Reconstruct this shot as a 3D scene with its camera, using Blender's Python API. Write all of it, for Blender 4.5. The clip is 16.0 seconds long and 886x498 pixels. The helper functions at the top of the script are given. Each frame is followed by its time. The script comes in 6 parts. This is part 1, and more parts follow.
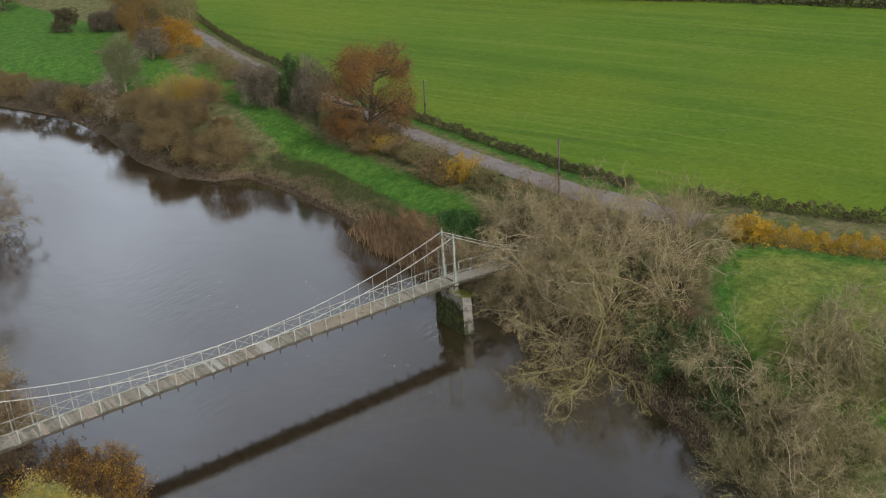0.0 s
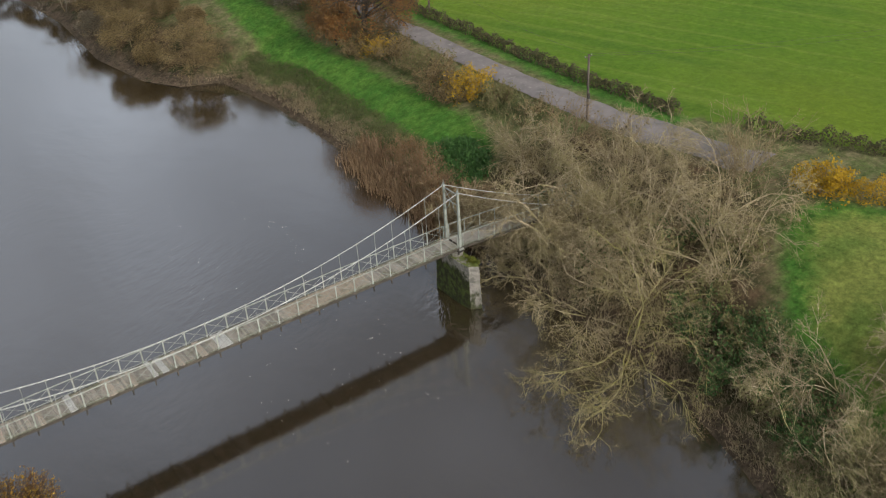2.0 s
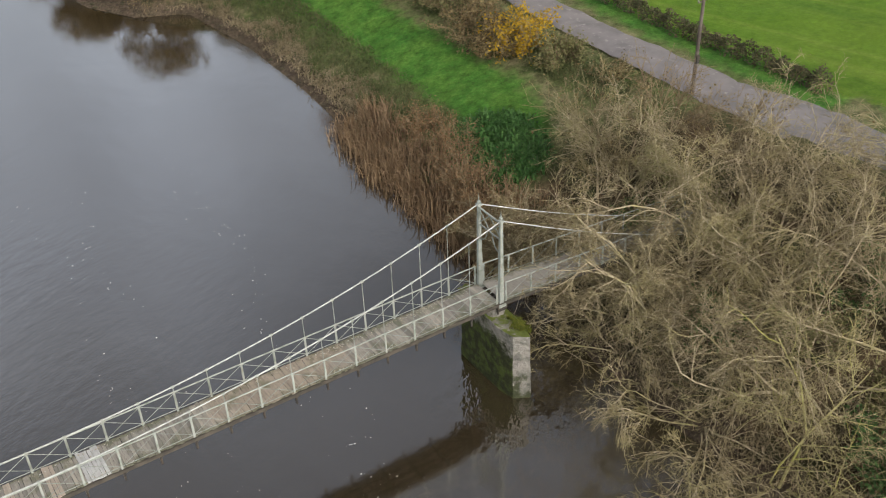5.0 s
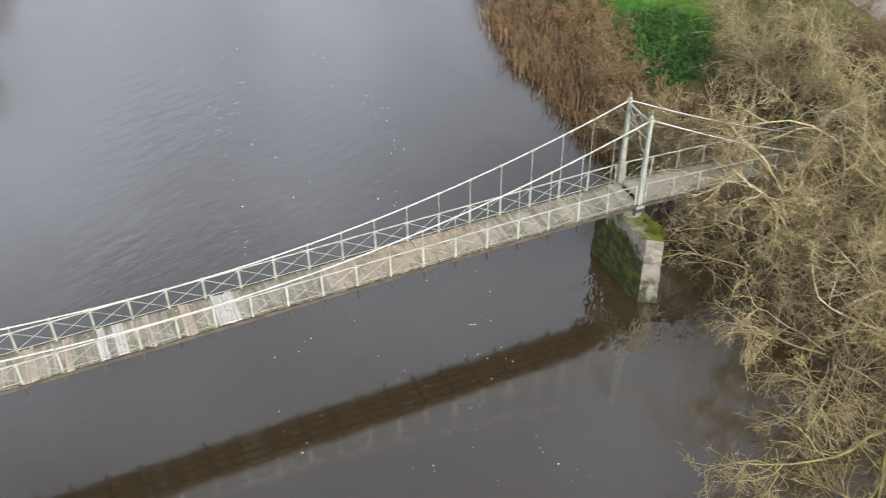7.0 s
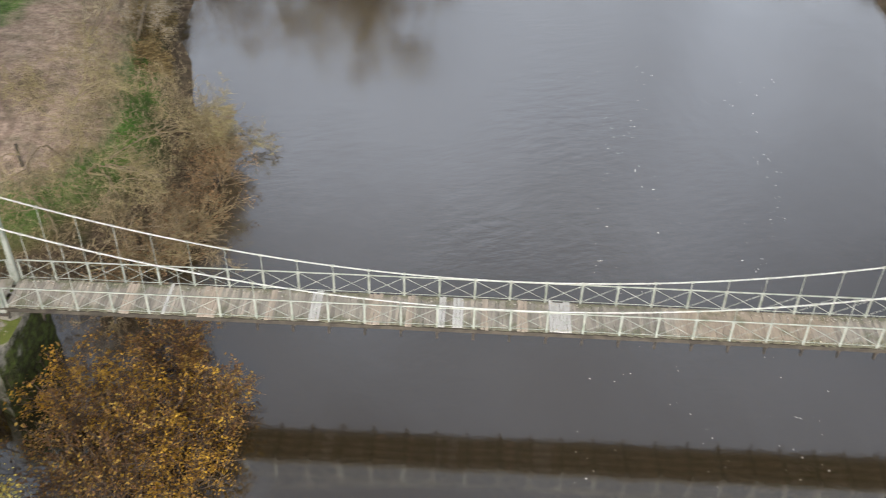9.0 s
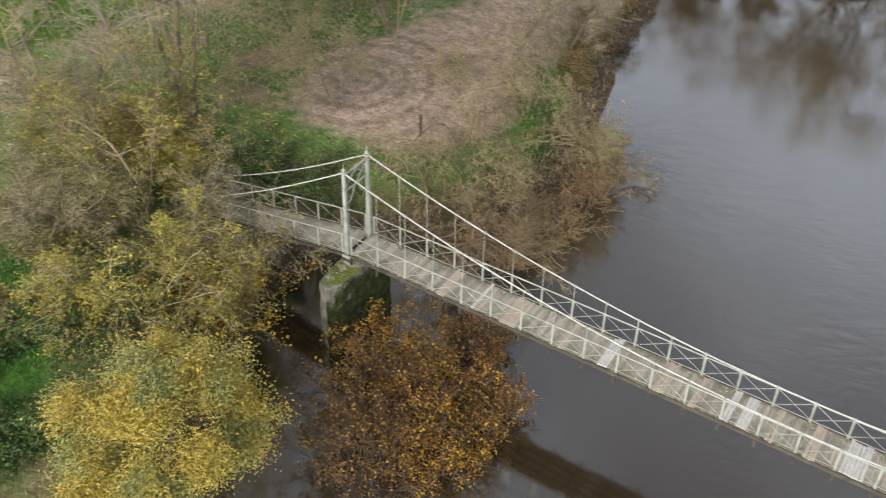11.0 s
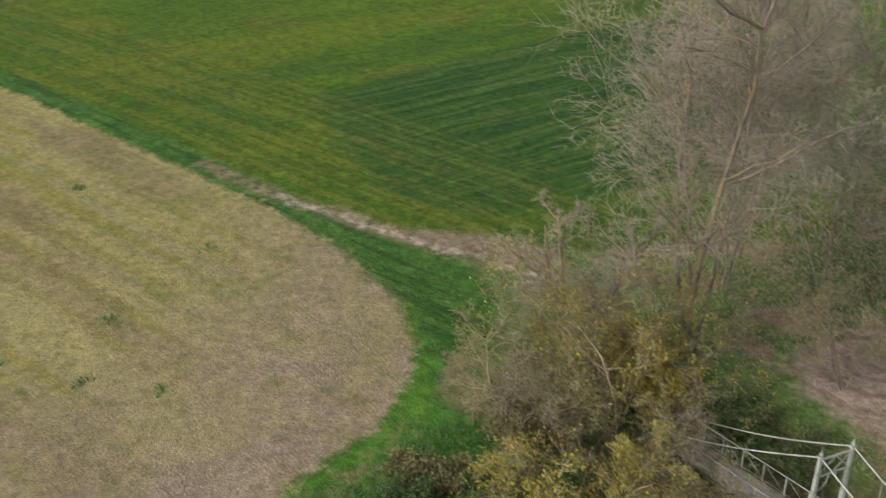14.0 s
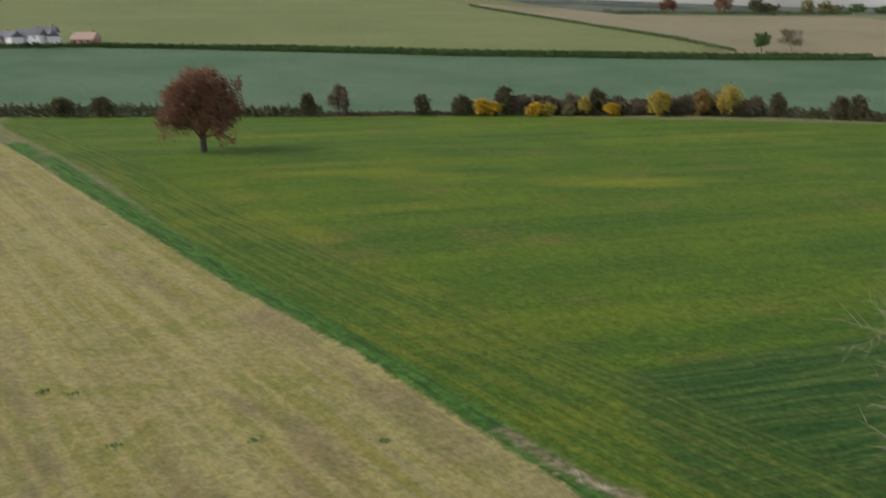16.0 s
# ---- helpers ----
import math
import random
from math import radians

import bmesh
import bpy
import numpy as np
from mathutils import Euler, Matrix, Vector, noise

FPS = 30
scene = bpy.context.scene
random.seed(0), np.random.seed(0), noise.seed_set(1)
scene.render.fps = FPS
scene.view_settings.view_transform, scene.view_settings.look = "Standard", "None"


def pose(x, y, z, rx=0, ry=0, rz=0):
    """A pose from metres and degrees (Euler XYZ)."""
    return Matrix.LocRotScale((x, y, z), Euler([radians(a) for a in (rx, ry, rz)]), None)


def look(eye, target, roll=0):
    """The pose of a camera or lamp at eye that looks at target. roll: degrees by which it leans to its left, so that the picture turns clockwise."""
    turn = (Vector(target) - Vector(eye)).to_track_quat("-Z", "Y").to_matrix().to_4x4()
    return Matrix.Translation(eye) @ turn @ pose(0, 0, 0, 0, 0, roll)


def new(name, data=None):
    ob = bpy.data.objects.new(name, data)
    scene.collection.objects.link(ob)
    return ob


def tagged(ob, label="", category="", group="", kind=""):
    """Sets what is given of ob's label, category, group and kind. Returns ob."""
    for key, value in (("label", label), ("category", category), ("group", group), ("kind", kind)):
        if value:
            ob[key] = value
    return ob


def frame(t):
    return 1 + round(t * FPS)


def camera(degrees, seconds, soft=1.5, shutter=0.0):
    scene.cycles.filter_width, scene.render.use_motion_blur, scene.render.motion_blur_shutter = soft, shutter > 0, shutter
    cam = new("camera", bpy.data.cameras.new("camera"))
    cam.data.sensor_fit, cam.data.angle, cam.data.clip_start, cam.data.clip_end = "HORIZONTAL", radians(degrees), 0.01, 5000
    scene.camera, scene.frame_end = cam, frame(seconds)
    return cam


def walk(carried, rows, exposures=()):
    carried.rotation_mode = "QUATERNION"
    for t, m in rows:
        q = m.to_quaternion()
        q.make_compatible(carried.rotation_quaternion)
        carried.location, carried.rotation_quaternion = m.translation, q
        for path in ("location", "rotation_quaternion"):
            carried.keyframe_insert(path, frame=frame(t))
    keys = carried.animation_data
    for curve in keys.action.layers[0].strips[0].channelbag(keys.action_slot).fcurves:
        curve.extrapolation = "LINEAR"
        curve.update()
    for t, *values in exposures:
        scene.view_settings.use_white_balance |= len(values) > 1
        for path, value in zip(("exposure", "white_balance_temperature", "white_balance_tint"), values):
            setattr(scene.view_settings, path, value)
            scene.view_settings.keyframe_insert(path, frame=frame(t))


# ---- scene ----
cam = camera(46.4, 16.0, soft=1.0, shutter=0.35)
PATH = [
    (0, look((-50.214, -70.588, 44.829), (-39.647, -55.564, 36.915), -3.54)),
    (0.5, look((-47.390, -67.291, 44.626), (-36.952, -52.299, 36.485), -3.53)),
    (1, look((-44.361, -63.313, 44.481), (-34.456, -48.850, 34.853), -3.40)),
    (1.5, look((-41.056, -59.155, 44.643), (-31.450, -44.943, 34.359), -3.58)),
    (2, look((-37.797, -54.874, 44.588), (-28.292, -40.705, 34.153), -3.74)),
    (2.5, look((-34.634, -51.049, 44.819), (-25.255, -36.890, 34.257), -4.20)),
    (3, look((-32.191, -48.404, 43.934), (-22.862, -34.241, 33.333), -4.52)),
    (3.1, look((-30.096, -45.506, 42.421), (-20.869, -31.427, 31.621), -4.42)),
    (3.2, look((-28.000, -42.608, 40.909), (-18.877, -28.615, 29.910), -4.33)),
    (3.3, look((-25.905, -39.710, 39.396), (-16.885, -25.806, 28.201), -4.24)),
    (3.4, look((-23.809, -36.812, 37.883), (-14.895, -22.999, 26.493), -4.14)),
    (3.5, look((-21.713, -33.913, 36.370), (-12.905, -20.194, 24.787), -4.05)),
    (3.7, look((-21.750, -32.900, 35.550), (-12.703, -19.301, 24.009), -4.07)),
    (5.8, look((-22.719, -31.339, 33.780), (-14.555, -17.277, 22.134), -0.28)),
    (6, look((-22.762, -31.382, 33.781), (-14.946, -17.404, 21.800), -0.33)),
    (6.5, look((-22.866, -31.484, 33.780), (-15.965, -17.827, 20.902), -0.69)),
    (7, look((-23.007, -31.580, 33.794), (-17.026, -17.645, 20.754), -0.56)),
    (7.5, look((-23.176, -31.651, 33.833), (-18.666, -17.110, 20.863), 0.07)),
    (8, look((-23.323, -31.778, 33.922), (-20.456, -16.753, 21.037), 0.81)),
    (8.5, look((-23.279, -31.792, 34.040), (-22.015, -16.488, 21.226), 1.22)),
    (9, look((-23.036, -31.718, 34.175), (-23.560, -16.327, 21.414), 1.36)),
    (9.2, look((-22.793, -31.615, 34.216), (-24.088, -16.261, 21.466), 1.31)),
    (11.3, look((-18.610, -29.499, 35.278), (-27.915, -17.009, 22.731), 0.86)),
    (11.5, look((-18.450, -29.349, 35.303), (-28.481, -17.155, 23.027), 0.69)),
    (12, look((-18.523, -29.099, 35.356), (-30.203, -17.615, 23.880), 0.50)),
    (12.5, look((-18.604, -28.968, 35.424), (-31.528, -18.315, 24.493), 0.31)),
    (13, look((-18.579, -28.904, 35.493), (-32.675, -19.247, 25.099), 0.29)),
    (13.5, look((-18.466, -28.898, 35.599), (-33.619, -20.265, 25.808), 0.14)),
    (14, look((-18.406, -28.818, 35.689), (-34.578, -21.410, 26.546), 0.04)),
    (14.5, look((-18.291, -28.680, 35.803), (-35.416, -22.470, 27.546), -0.18)),
    (15, look((-18.127, -28.496, 35.902), (-36.157, -23.492, 28.839), -0.34)),
    (15.5, look((-17.785, -28.261, 35.980), (-36.564, -24.479, 30.231), -0.51)),
    (16, look((-17.748, -28.203, 36.125), (-37.176, -25.956, 31.941), -0.47)),
]
walk(cam, PATH, [(0.0, -0.58), (2.0, -0.44), (3.0, -0.38), (3.5, -0.24), (6.0, -0.2), (6.5, 0.07), (7.0, 0.30), (8.0, 0.28), (9.0, 0.14), (11.5, 0.05), (12.5, -0.06), (13.5, -0.26), (14.5, -0.5), (16.0, -0.58)])

# ---- world and sun: overcast autumn afternoon ----
world = bpy.data.worlds.new("overcast_sky")
scene.world = world
world.use_nodes = True
wn, wl = world.node_tree.nodes, world.node_tree.links
wn.clear()
w_out = wn.new("ShaderNodeOutputWorld")
w_bg = wn.new("ShaderNodeBackground")
w_sky = wn.new("ShaderNodeTexSky")
w_sky.sky_type = "NISHITA"
w_sky.sun_disc = False
w_sky.sun_elevation = radians(40)
w_sky.sun_rotation = radians(178)
w_sky.air_density, w_sky.dust_density, w_sky.ozone_density = 1.0, 3.0, 1.0
w_grey = wn.new("ShaderNodeHueSaturation")
w_grey.inputs["Saturation"].default_value = 0.37
w_tc = wn.new("ShaderNodeTexCoord")
w_cloud = wn.new("ShaderNodeTexNoise")
w_cloud.inputs["Scale"].default_value = 2.6
w_cloud.inputs["Detail"].default_value = 5.0
w_cr = wn.new("ShaderNodeMapRange")
w_cr.inputs["From Min"].default_value, w_cr.inputs["From Max"].default_value = 0.35, 0.7
w_cr.inputs["To Min"].default_value, w_cr.inputs["To Max"].default_value = 0.62, 1.45
w_mul = wn.new("ShaderNodeMix")
w_mul.data_type, w_mul.blend_type = "RGBA", "MULTIPLY"
w_mul.inputs["Factor"].default_value = 1.0
wl.new(w_tc.outputs["Generated"], w_cloud.inputs["Vector"])
wl.new(w_cloud.outputs["Fac"], w_cr.inputs["Value"])
wl.new(w_sky.outputs["Color"], w_grey.inputs["Color"])
wl.new(w_grey.outputs["Color"], w_mul.inputs["A"])
wl.new(w_cr.outputs["Result"], w_mul.inputs["B"])
w_sep = wn.new("ShaderNodeSeparateXYZ")
w_up = wn.new("ShaderNodeMapRange")
w_up.inputs["From Min"].default_value, w_up.inputs["From Max"].default_value = 0.15, 0.95
w_up.inputs["To Min"].default_value, w_up.inputs["To Max"].default_value = 4.7, 0.6
w_cie = wn.new("ShaderNodeMix")
w_cie.data_type, w_cie.blend_type = "RGBA", "MULTIPLY"
w_cie.inputs["Factor"].default_value = 1.0
wl.new(w_tc.outputs["Generated"], w_sep.inputs[0])
wl.new(w_sep.outputs["Z"], w_up.inputs["Value"])
wl.new(w_mul.outputs["Result"], w_cie.inputs["A"])
wl.new(w_up.outputs["Result"], w_cie.inputs["B"])
wl.new(w_cie.outputs["Result"], w_bg.inputs["Color"])
wl.new(w_bg.outputs["Background"], w_out.inputs["Surface"])
w_bg.inputs["Strength"].default_value = 0.112
sun_data = bpy.data.lights.new("sun", "SUN")
sun_data.energy, sun_data.angle, sun_data.color = 1.6, radians(16), (1.0, 0.95, 0.88)
sun = new("sun", sun_data)
sun.matrix_world = look((1.5, -42, 100), (0, 0, 62))


# ---- material helpers ----
class Shader:
    """A node material with a Principled surface, and short ways to add nodes."""

    def __init__(self, name, rough=0.8, metal=0.0, spec=0.3):
        self.mat = bpy.data.materials.new(name)
        self.mat.use_nodes = True
        self.tree = self.mat.node_tree
        self.bsdf = self.tree.nodes["Principled BSDF"]
        self.bsdf.inputs["Roughness"].default_value = rough
        self.bsdf.inputs["Metallic"].default_value = metal
        self.bsdf.inputs["Specular IOR Level"].default_value = spec

    def node(self, kind, **vals):
        n = self.tree.nodes.new(kind)
        for k, v in vals.items():
            key = k.replace("_", " ")
            if key in n.inputs:
                n.inputs[key].default_value = v
        return n

    def link(self, a, b):
        self.tree.links.new(a, b)

    def position(self):
        return self.node("ShaderNodeNewGeometry").outputs["Position"]

    def noise(self, scale, detail=4.0, stretch=None, along=None, rough=0.55):
        """Noise in world metres. along: the direction in which it is drawn out, with stretch as its rate that way."""
        m = self.node("ShaderNodeMapping")
        self.link(self.position(), m.inputs["Vector"])
        if along is not None:
            m.vector_type = "TEXTURE"
            m.inputs["Rotation"].default_value = (0, 0, along)
            m.inputs["Scale"].default_value = (1 / stretch, 1, 1)
        elif stretch:
            m.inputs["Scale"].default_value = stretch
        n = self.node("ShaderNodeTexNoise", Scale=scale, Detail=detail, Roughness=rough)
        self.link(m.outputs["Vector"], n.inputs["Vector"])
        return n.outputs["Fac"]

    def ramp(self, fac, lo, hi, to0=0.0, to1=1.0, smooth=True):
        n = self.node("ShaderNodeMapRange")
        n.interpolation_type = "SMOOTHSTEP" if smooth else "LINEAR"
        n.inputs["From Min"].default_value, n.inputs["From Max"].default_value = lo, hi
        n.inputs["To Min"].default_value, n.inputs["To Max"].default_value = to0, to1
        self.link(fac, n.inputs["Value"])
        return n.outputs["Result"]

    def math(self, op, a, b):
        n = self.node("ShaderNodeMath")
        n.operation = op
        for i, v in enumerate((a, b)):
            if isinstance(v, (int, float)):
                n.inputs[i].default_value = v
            else:
                self.link(v, n.inputs[i])
        return n.outputs[0]

    def mix(self, fac, a, b, blend="MIX"):
        n = self.node("ShaderNodeMix")
        n.data_type, n.blend_type = "RGBA", blend
        for key, v in (("Factor", fac), ("A", a), ("B", b)):
            sock = [s for s in n.inputs if s.name == key and (s.type == "RGBA" or key == "Factor" and s.type == "VALUE")][0]
            if isinstance(v, (int, float)):
                sock.default_value = v
            elif isinstance(v, tuple):
                sock.default_value = (*v, 1.0)
            else:
                self.link(v, sock)
        return [s for s in n.outputs if s.type == "RGBA"][0]

    def colour(self, c):
        if isinstance(c, tuple):
            self.bsdf.inputs["Base Color"].default_value = (*c, 1.0)
        else:
            self.link(c, self.bsdf.inputs["Base Color"])

    def bump(self, height, strength, distance):
        n = self.node("ShaderNodeBump", Strength=strength, Distance=distance)
        self.link(height, n.inputs["Height"])
        self.link(n.outputs["Normal"], self.bsdf.inputs["Normal"])

    def attribute(self, name):
        n = self.node("ShaderNodeAttribute")
        n.attribute_name = name
        return n.outputs["Fac"]

    def island(self):
        return self.node("ShaderNodeNewGeometry").outputs["Random Per Island"]

    def object_random(self):
        return self.node("ShaderNodeObjectInfo").outputs["Random"]


def leaf_material(name, c1, c2, c3, rough=0.7, patch=None):
    s = Shader(name, rough, spec=0.2)
    r = s.island()
    a = s.mix(s.ramp(r, 0.0, 0.5), c1, c2)
    b = s.mix(s.ramp(r, 0.5, 1.0), a, c3)
    c = s.mix(s.ramp(s.noise(0.5, 2), 0.3, 0.7, 0.0, 0.45), b, c1)
    if patch:
        c = s.mix(s.ramp(s.math("ADD", s.noise(0.42, 3), s.math("MULTIPLY", r, 0.12)), 0.50, 0.64, 0.0, 0.85), c, patch)
    s.colour(c)
    t = s.node("ShaderNodeBsdfTranslucent")
    s.link(c, t.inputs["Color"])
    m = s.node("ShaderNodeMixShader", Fac=0.25)
    out = s.tree.nodes["Material Output"]
    s.link(s.bsdf.outputs["BSDF"], m.inputs[1])
    s.link(t.outputs["BSDF"], m.inputs[2])
    s.link(m.outputs["Shader"], out.inputs["Surface"])
    return s.mat


def twig_material(name, c1, c2, c3):
    s = Shader(name, 0.85, spec=0.2)
    a = s.mix(s.island(), c1, c2)
    s.colour(s.mix(s.ramp(s.noise(0.35, 3), 0.4, 0.7), a, c3))
    return s.mat


def bark_material(name, c1, c2, moss=None):
    s = Shader(name, 0.9, spec=0.2)
    a = s.mix(s.ramp(s.noise(3.0, 5, (1, 1, 0.3)), 0.35, 0.7), c1, c2)
    if moss:
        a = s.mix(s.ramp(s.noise(0.7, 3), 0.5, 0.65), a, moss)
    s.colour(a)
    s.bump(s.noise(9.0, 4, (1, 1, 0.25)), 0.5, 0.05)
    return s.mat


# ---- materials ----
def paint_material():
    s = Shader("weathered_paint", 0.6, spec=0.35)
    a = s.mix(s.ramp(s.noise(2.2, 5), 0.45, 0.7), (0.290, 0.302, 0.262), (0.170, 0.190, 0.150))
    a = s.mix(s.ramp(s.noise(14.0, 4), 0.62, 0.72), a, (0.23, 0.16, 0.10))
    s.colour(a)
    s.bump(s.noise(30.0, 3), 0.2, 0.01)
    return s.mat


def cable_material():
    s = Shader("galvanised_cable", 0.5, spec=0.5)
    s.colour(s.mix(s.ramp(s.noise(6.0, 3), 0.4, 0.65), (0.43, 0.43, 0.40), (0.32, 0.32, 0.29)))
    return s.mat


def plank_material():
    s = Shader("weathered_timber", 0.85, spec=0.2)
    r = s.object_random()
    a = s.mix(s.ramp(r, 0.0, 0.6), (0.205, 0.188, 0.160), (0.300, 0.272, 0.228))
    a = s.mix(s.ramp(r, 0.7, 1.0), a, (0.38, 0.335, 0.275))
    sep = s.node("ShaderNodeSeparateXYZ")
    s.link(s.position(), sep.inputs[0])
    # a silted brown stretch, and moss along the rails
    edge = s.ramp(s.noise(0.9, 5, rough=0.65), 0.2, 0.8, -1.6, 1.6, False)
    silt = s.math("MULTIPLY", s.ramp(s.math("ADD", sep.outputs["X"], edge), -14.6, -13.2), s.ramp(s.math("ADD", sep.outputs["X"], edge), -8.6, -7.0, 1.0, 0.0))
    a = s.mix(s.math("MULTIPLY", silt, 0.75), a, (0.345, 0.275, 0.205))
    off = s.math("ADD", s.math("ABSOLUTE", sep.outputs["Y"], 0.0), s.ramp(s.noise(1.4, 5, rough=0.7), 0.25, 0.75, -0.45, 0.45, False))
    a = s.mix(s.ramp(off, 0.55, 0.95, 0.0, 0.75), a, (0.105, 0.110, 0.060))
    a = s.mix(s.ramp(s.noise(1.1, 4), 0.52, 0.70, 0.0, 0.7), a, (0.14, 0.14, 0.085))
    a = s.mix(s.ramp(s.noise(16.0, 4, (1, 0.12, 1)), 0.45, 0.75, 0.0, 0.5), a, (0.11, 0.10, 0.085))
    s.colour(a)
    s.bump(s.noise(40.0, 3, (1, 0.1, 1)), 0.4, 0.01)
    return s.mat


def new_plank_material():
    s = Shader("new_pale_timber", 0.75, spec=0.25)
    s.colour(s.mix(s.ramp(s.noise(9.0, 4, (1, 0.15, 1)), 0.4, 0.7), (0.47, 0.46, 0.435), (0.35, 0.335, 0.31)))
    return s.mat


def tan_plank_material():
    s = Shader("newer_brown_timber", 0.8, spec=0.25)
    a = s.mix(s.object_random(), (0.40, 0.335, 0.265), (0.30, 0.25, 0.20))
    s.colour(s.mix(s.ramp(s.noise(11.0, 4, (1, 0.15, 1)), 0.45, 0.75, 0.0, 0.6), a, (0.20, 0.17, 0.13)))
    return s.mat


def stone_material():
    s = Shader("mossy_stone", 0.9, spec=0.2)
    a = s.mix(s.ramp(s.noise(1.6, 5), 0.35, 0.7), (0.255, 0.235, 0.200), (0.135, 0.128, 0.108))
    a = s.mix(s.ramp(s.noise(7.0, 5), 0.55, 0.75), a, (0.32, 0.298, 0.255))
    sep = s.node("ShaderNodeSeparateXYZ")
    s.link(s.position(), sep.inputs[0])
    low = s.ramp(s.math("ADD", sep.outputs["Z"], s.ramp(s.noise(1.2, 4), 0.3, 0.7, -1.0, 1.0)), 0.4, 1.5, 1.0, 0.0)
    a = s.mix(low, a, (0.055, 0.06, 0.03))
    nor = s.node("ShaderNodeSeparateXYZ")
    s.link(s.node("ShaderNodeNewGeometry").outputs["Normal"], nor.inputs[0])
    # moss on both piers; on the western one it also paints the +X face's shade
    moss_and_shade = s.ramp(s.math("ADD", s.math("ADD", s.math("ADD", s.math("MULTIPLY", s.ramp(nor.outputs["X"], -0.98, -0.55, 0.30, -0.14), s.ramp(sep.outputs["X"], -30.0, -20.0)), s.math("MULTIPLY", s.ramp(nor.outputs["X"], 0.55, 0.98, 0.0, 0.32), s.ramp(sep.outputs["X"], -30.0, -20.0, 1.0, 0.0))), s.noise(0.9, 6, rough=0.7)), s.ramp(sep.outputs["Z"], 0.5, 4.4, 0.16, -0.24)), 0.58, 0.74)
    moss = s.mix(s.ramp(s.noise(2.6, 5), 0.4, 0.65), (0.024, 0.027, 0.010), (0.058, 0.074, 0.016))
    a = s.mix(moss_and_shade, a, moss)
    a = s.mix(s.ramp(s.math("MULTIPLY", nor.outputs["Z"], s.noise(1.5, 4)), 0.40, 0.5), a, (0.11, 0.13, 0.03))
    s.colour(a)
    s.bump(s.math("ADD", s.noise(6.0, 6), s.noise(2.2, 4, (1, 1, 2.5))), 0.9, 0.12)
    return s.mat


def water_material():
    s = Shader("river_water", 0.095, spec=1.0)
    s.bsdf.inputs["IOR"].default_value = 2.1
    s.colour(s.mix(s.ramp(s.noise(0.03, 3), 0.35, 0.65), (0.026, 0.018, 0.008), (0.036, 0.026, 0.013)))
    calm = s.ramp(s.noise(0.05, 3, (1.0, 0.45, 1.0)), 0.45, 0.70, 0.06, 0.8)
    small = s.math("MULTIPLY", s.noise(1.6, 4, 0.5, 0.35), calm)
    fine = s.math("MULTIPLY", s.noise(7.0, 2, 0.5, -0.2), 0.07)
    swell = s.math("MULTIPLY", s.noise(0.25, 4, (1.4, 0.6, 1.0)), 1.3)
    pier = s.node("ShaderNodeVectorMath")
    pier.operation = "DISTANCE"
    s.link(s.position(), pier.inputs[0])
    pier.inputs[1].default_value = (1.5, -2.5, 0.0)
    eddy = s.math("MULTIPLY", s.noise(1.3, 3, 0.6, 0.9), s.ramp(pier.outputs["Value"], 1.5, 7.0, 8.0, 0.0))
    swell = s.math("ADD", swell, eddy)
    s.bump(s.math("ADD", s.math("ADD", small, fine), swell), 0.36, 0.06)
    return s.mat


def road_material():
    s = Shader("worn_asphalt", 0.85, spec=0.25)
    a = s.mix(s.ramp(s.noise(0.6, 5), 0.35, 0.7), (0.215, 0.195, 0.185), (0.155, 0.140, 0.135))
    a = s.mix(s.ramp(s.noise(2.5, 4), 0.58, 0.72), a, (0.28, 0.255, 0.235))
    s.colour(a)
    s.bump(s.noise(20.0, 4), 0.3, 0.02)
    return s.mat


def plain_rough(name, c1, c2, scale=3.0, rough=0.85):
    s = Shader(name, rough, spec=0.25)
    s.colour(s.mix(s.ramp(s.noise(scale, 4), 0.35, 0.7), c1, c2))
    s.bump(s.noise(scale * 5, 4), 0.3, 0.02)
    return s.mat


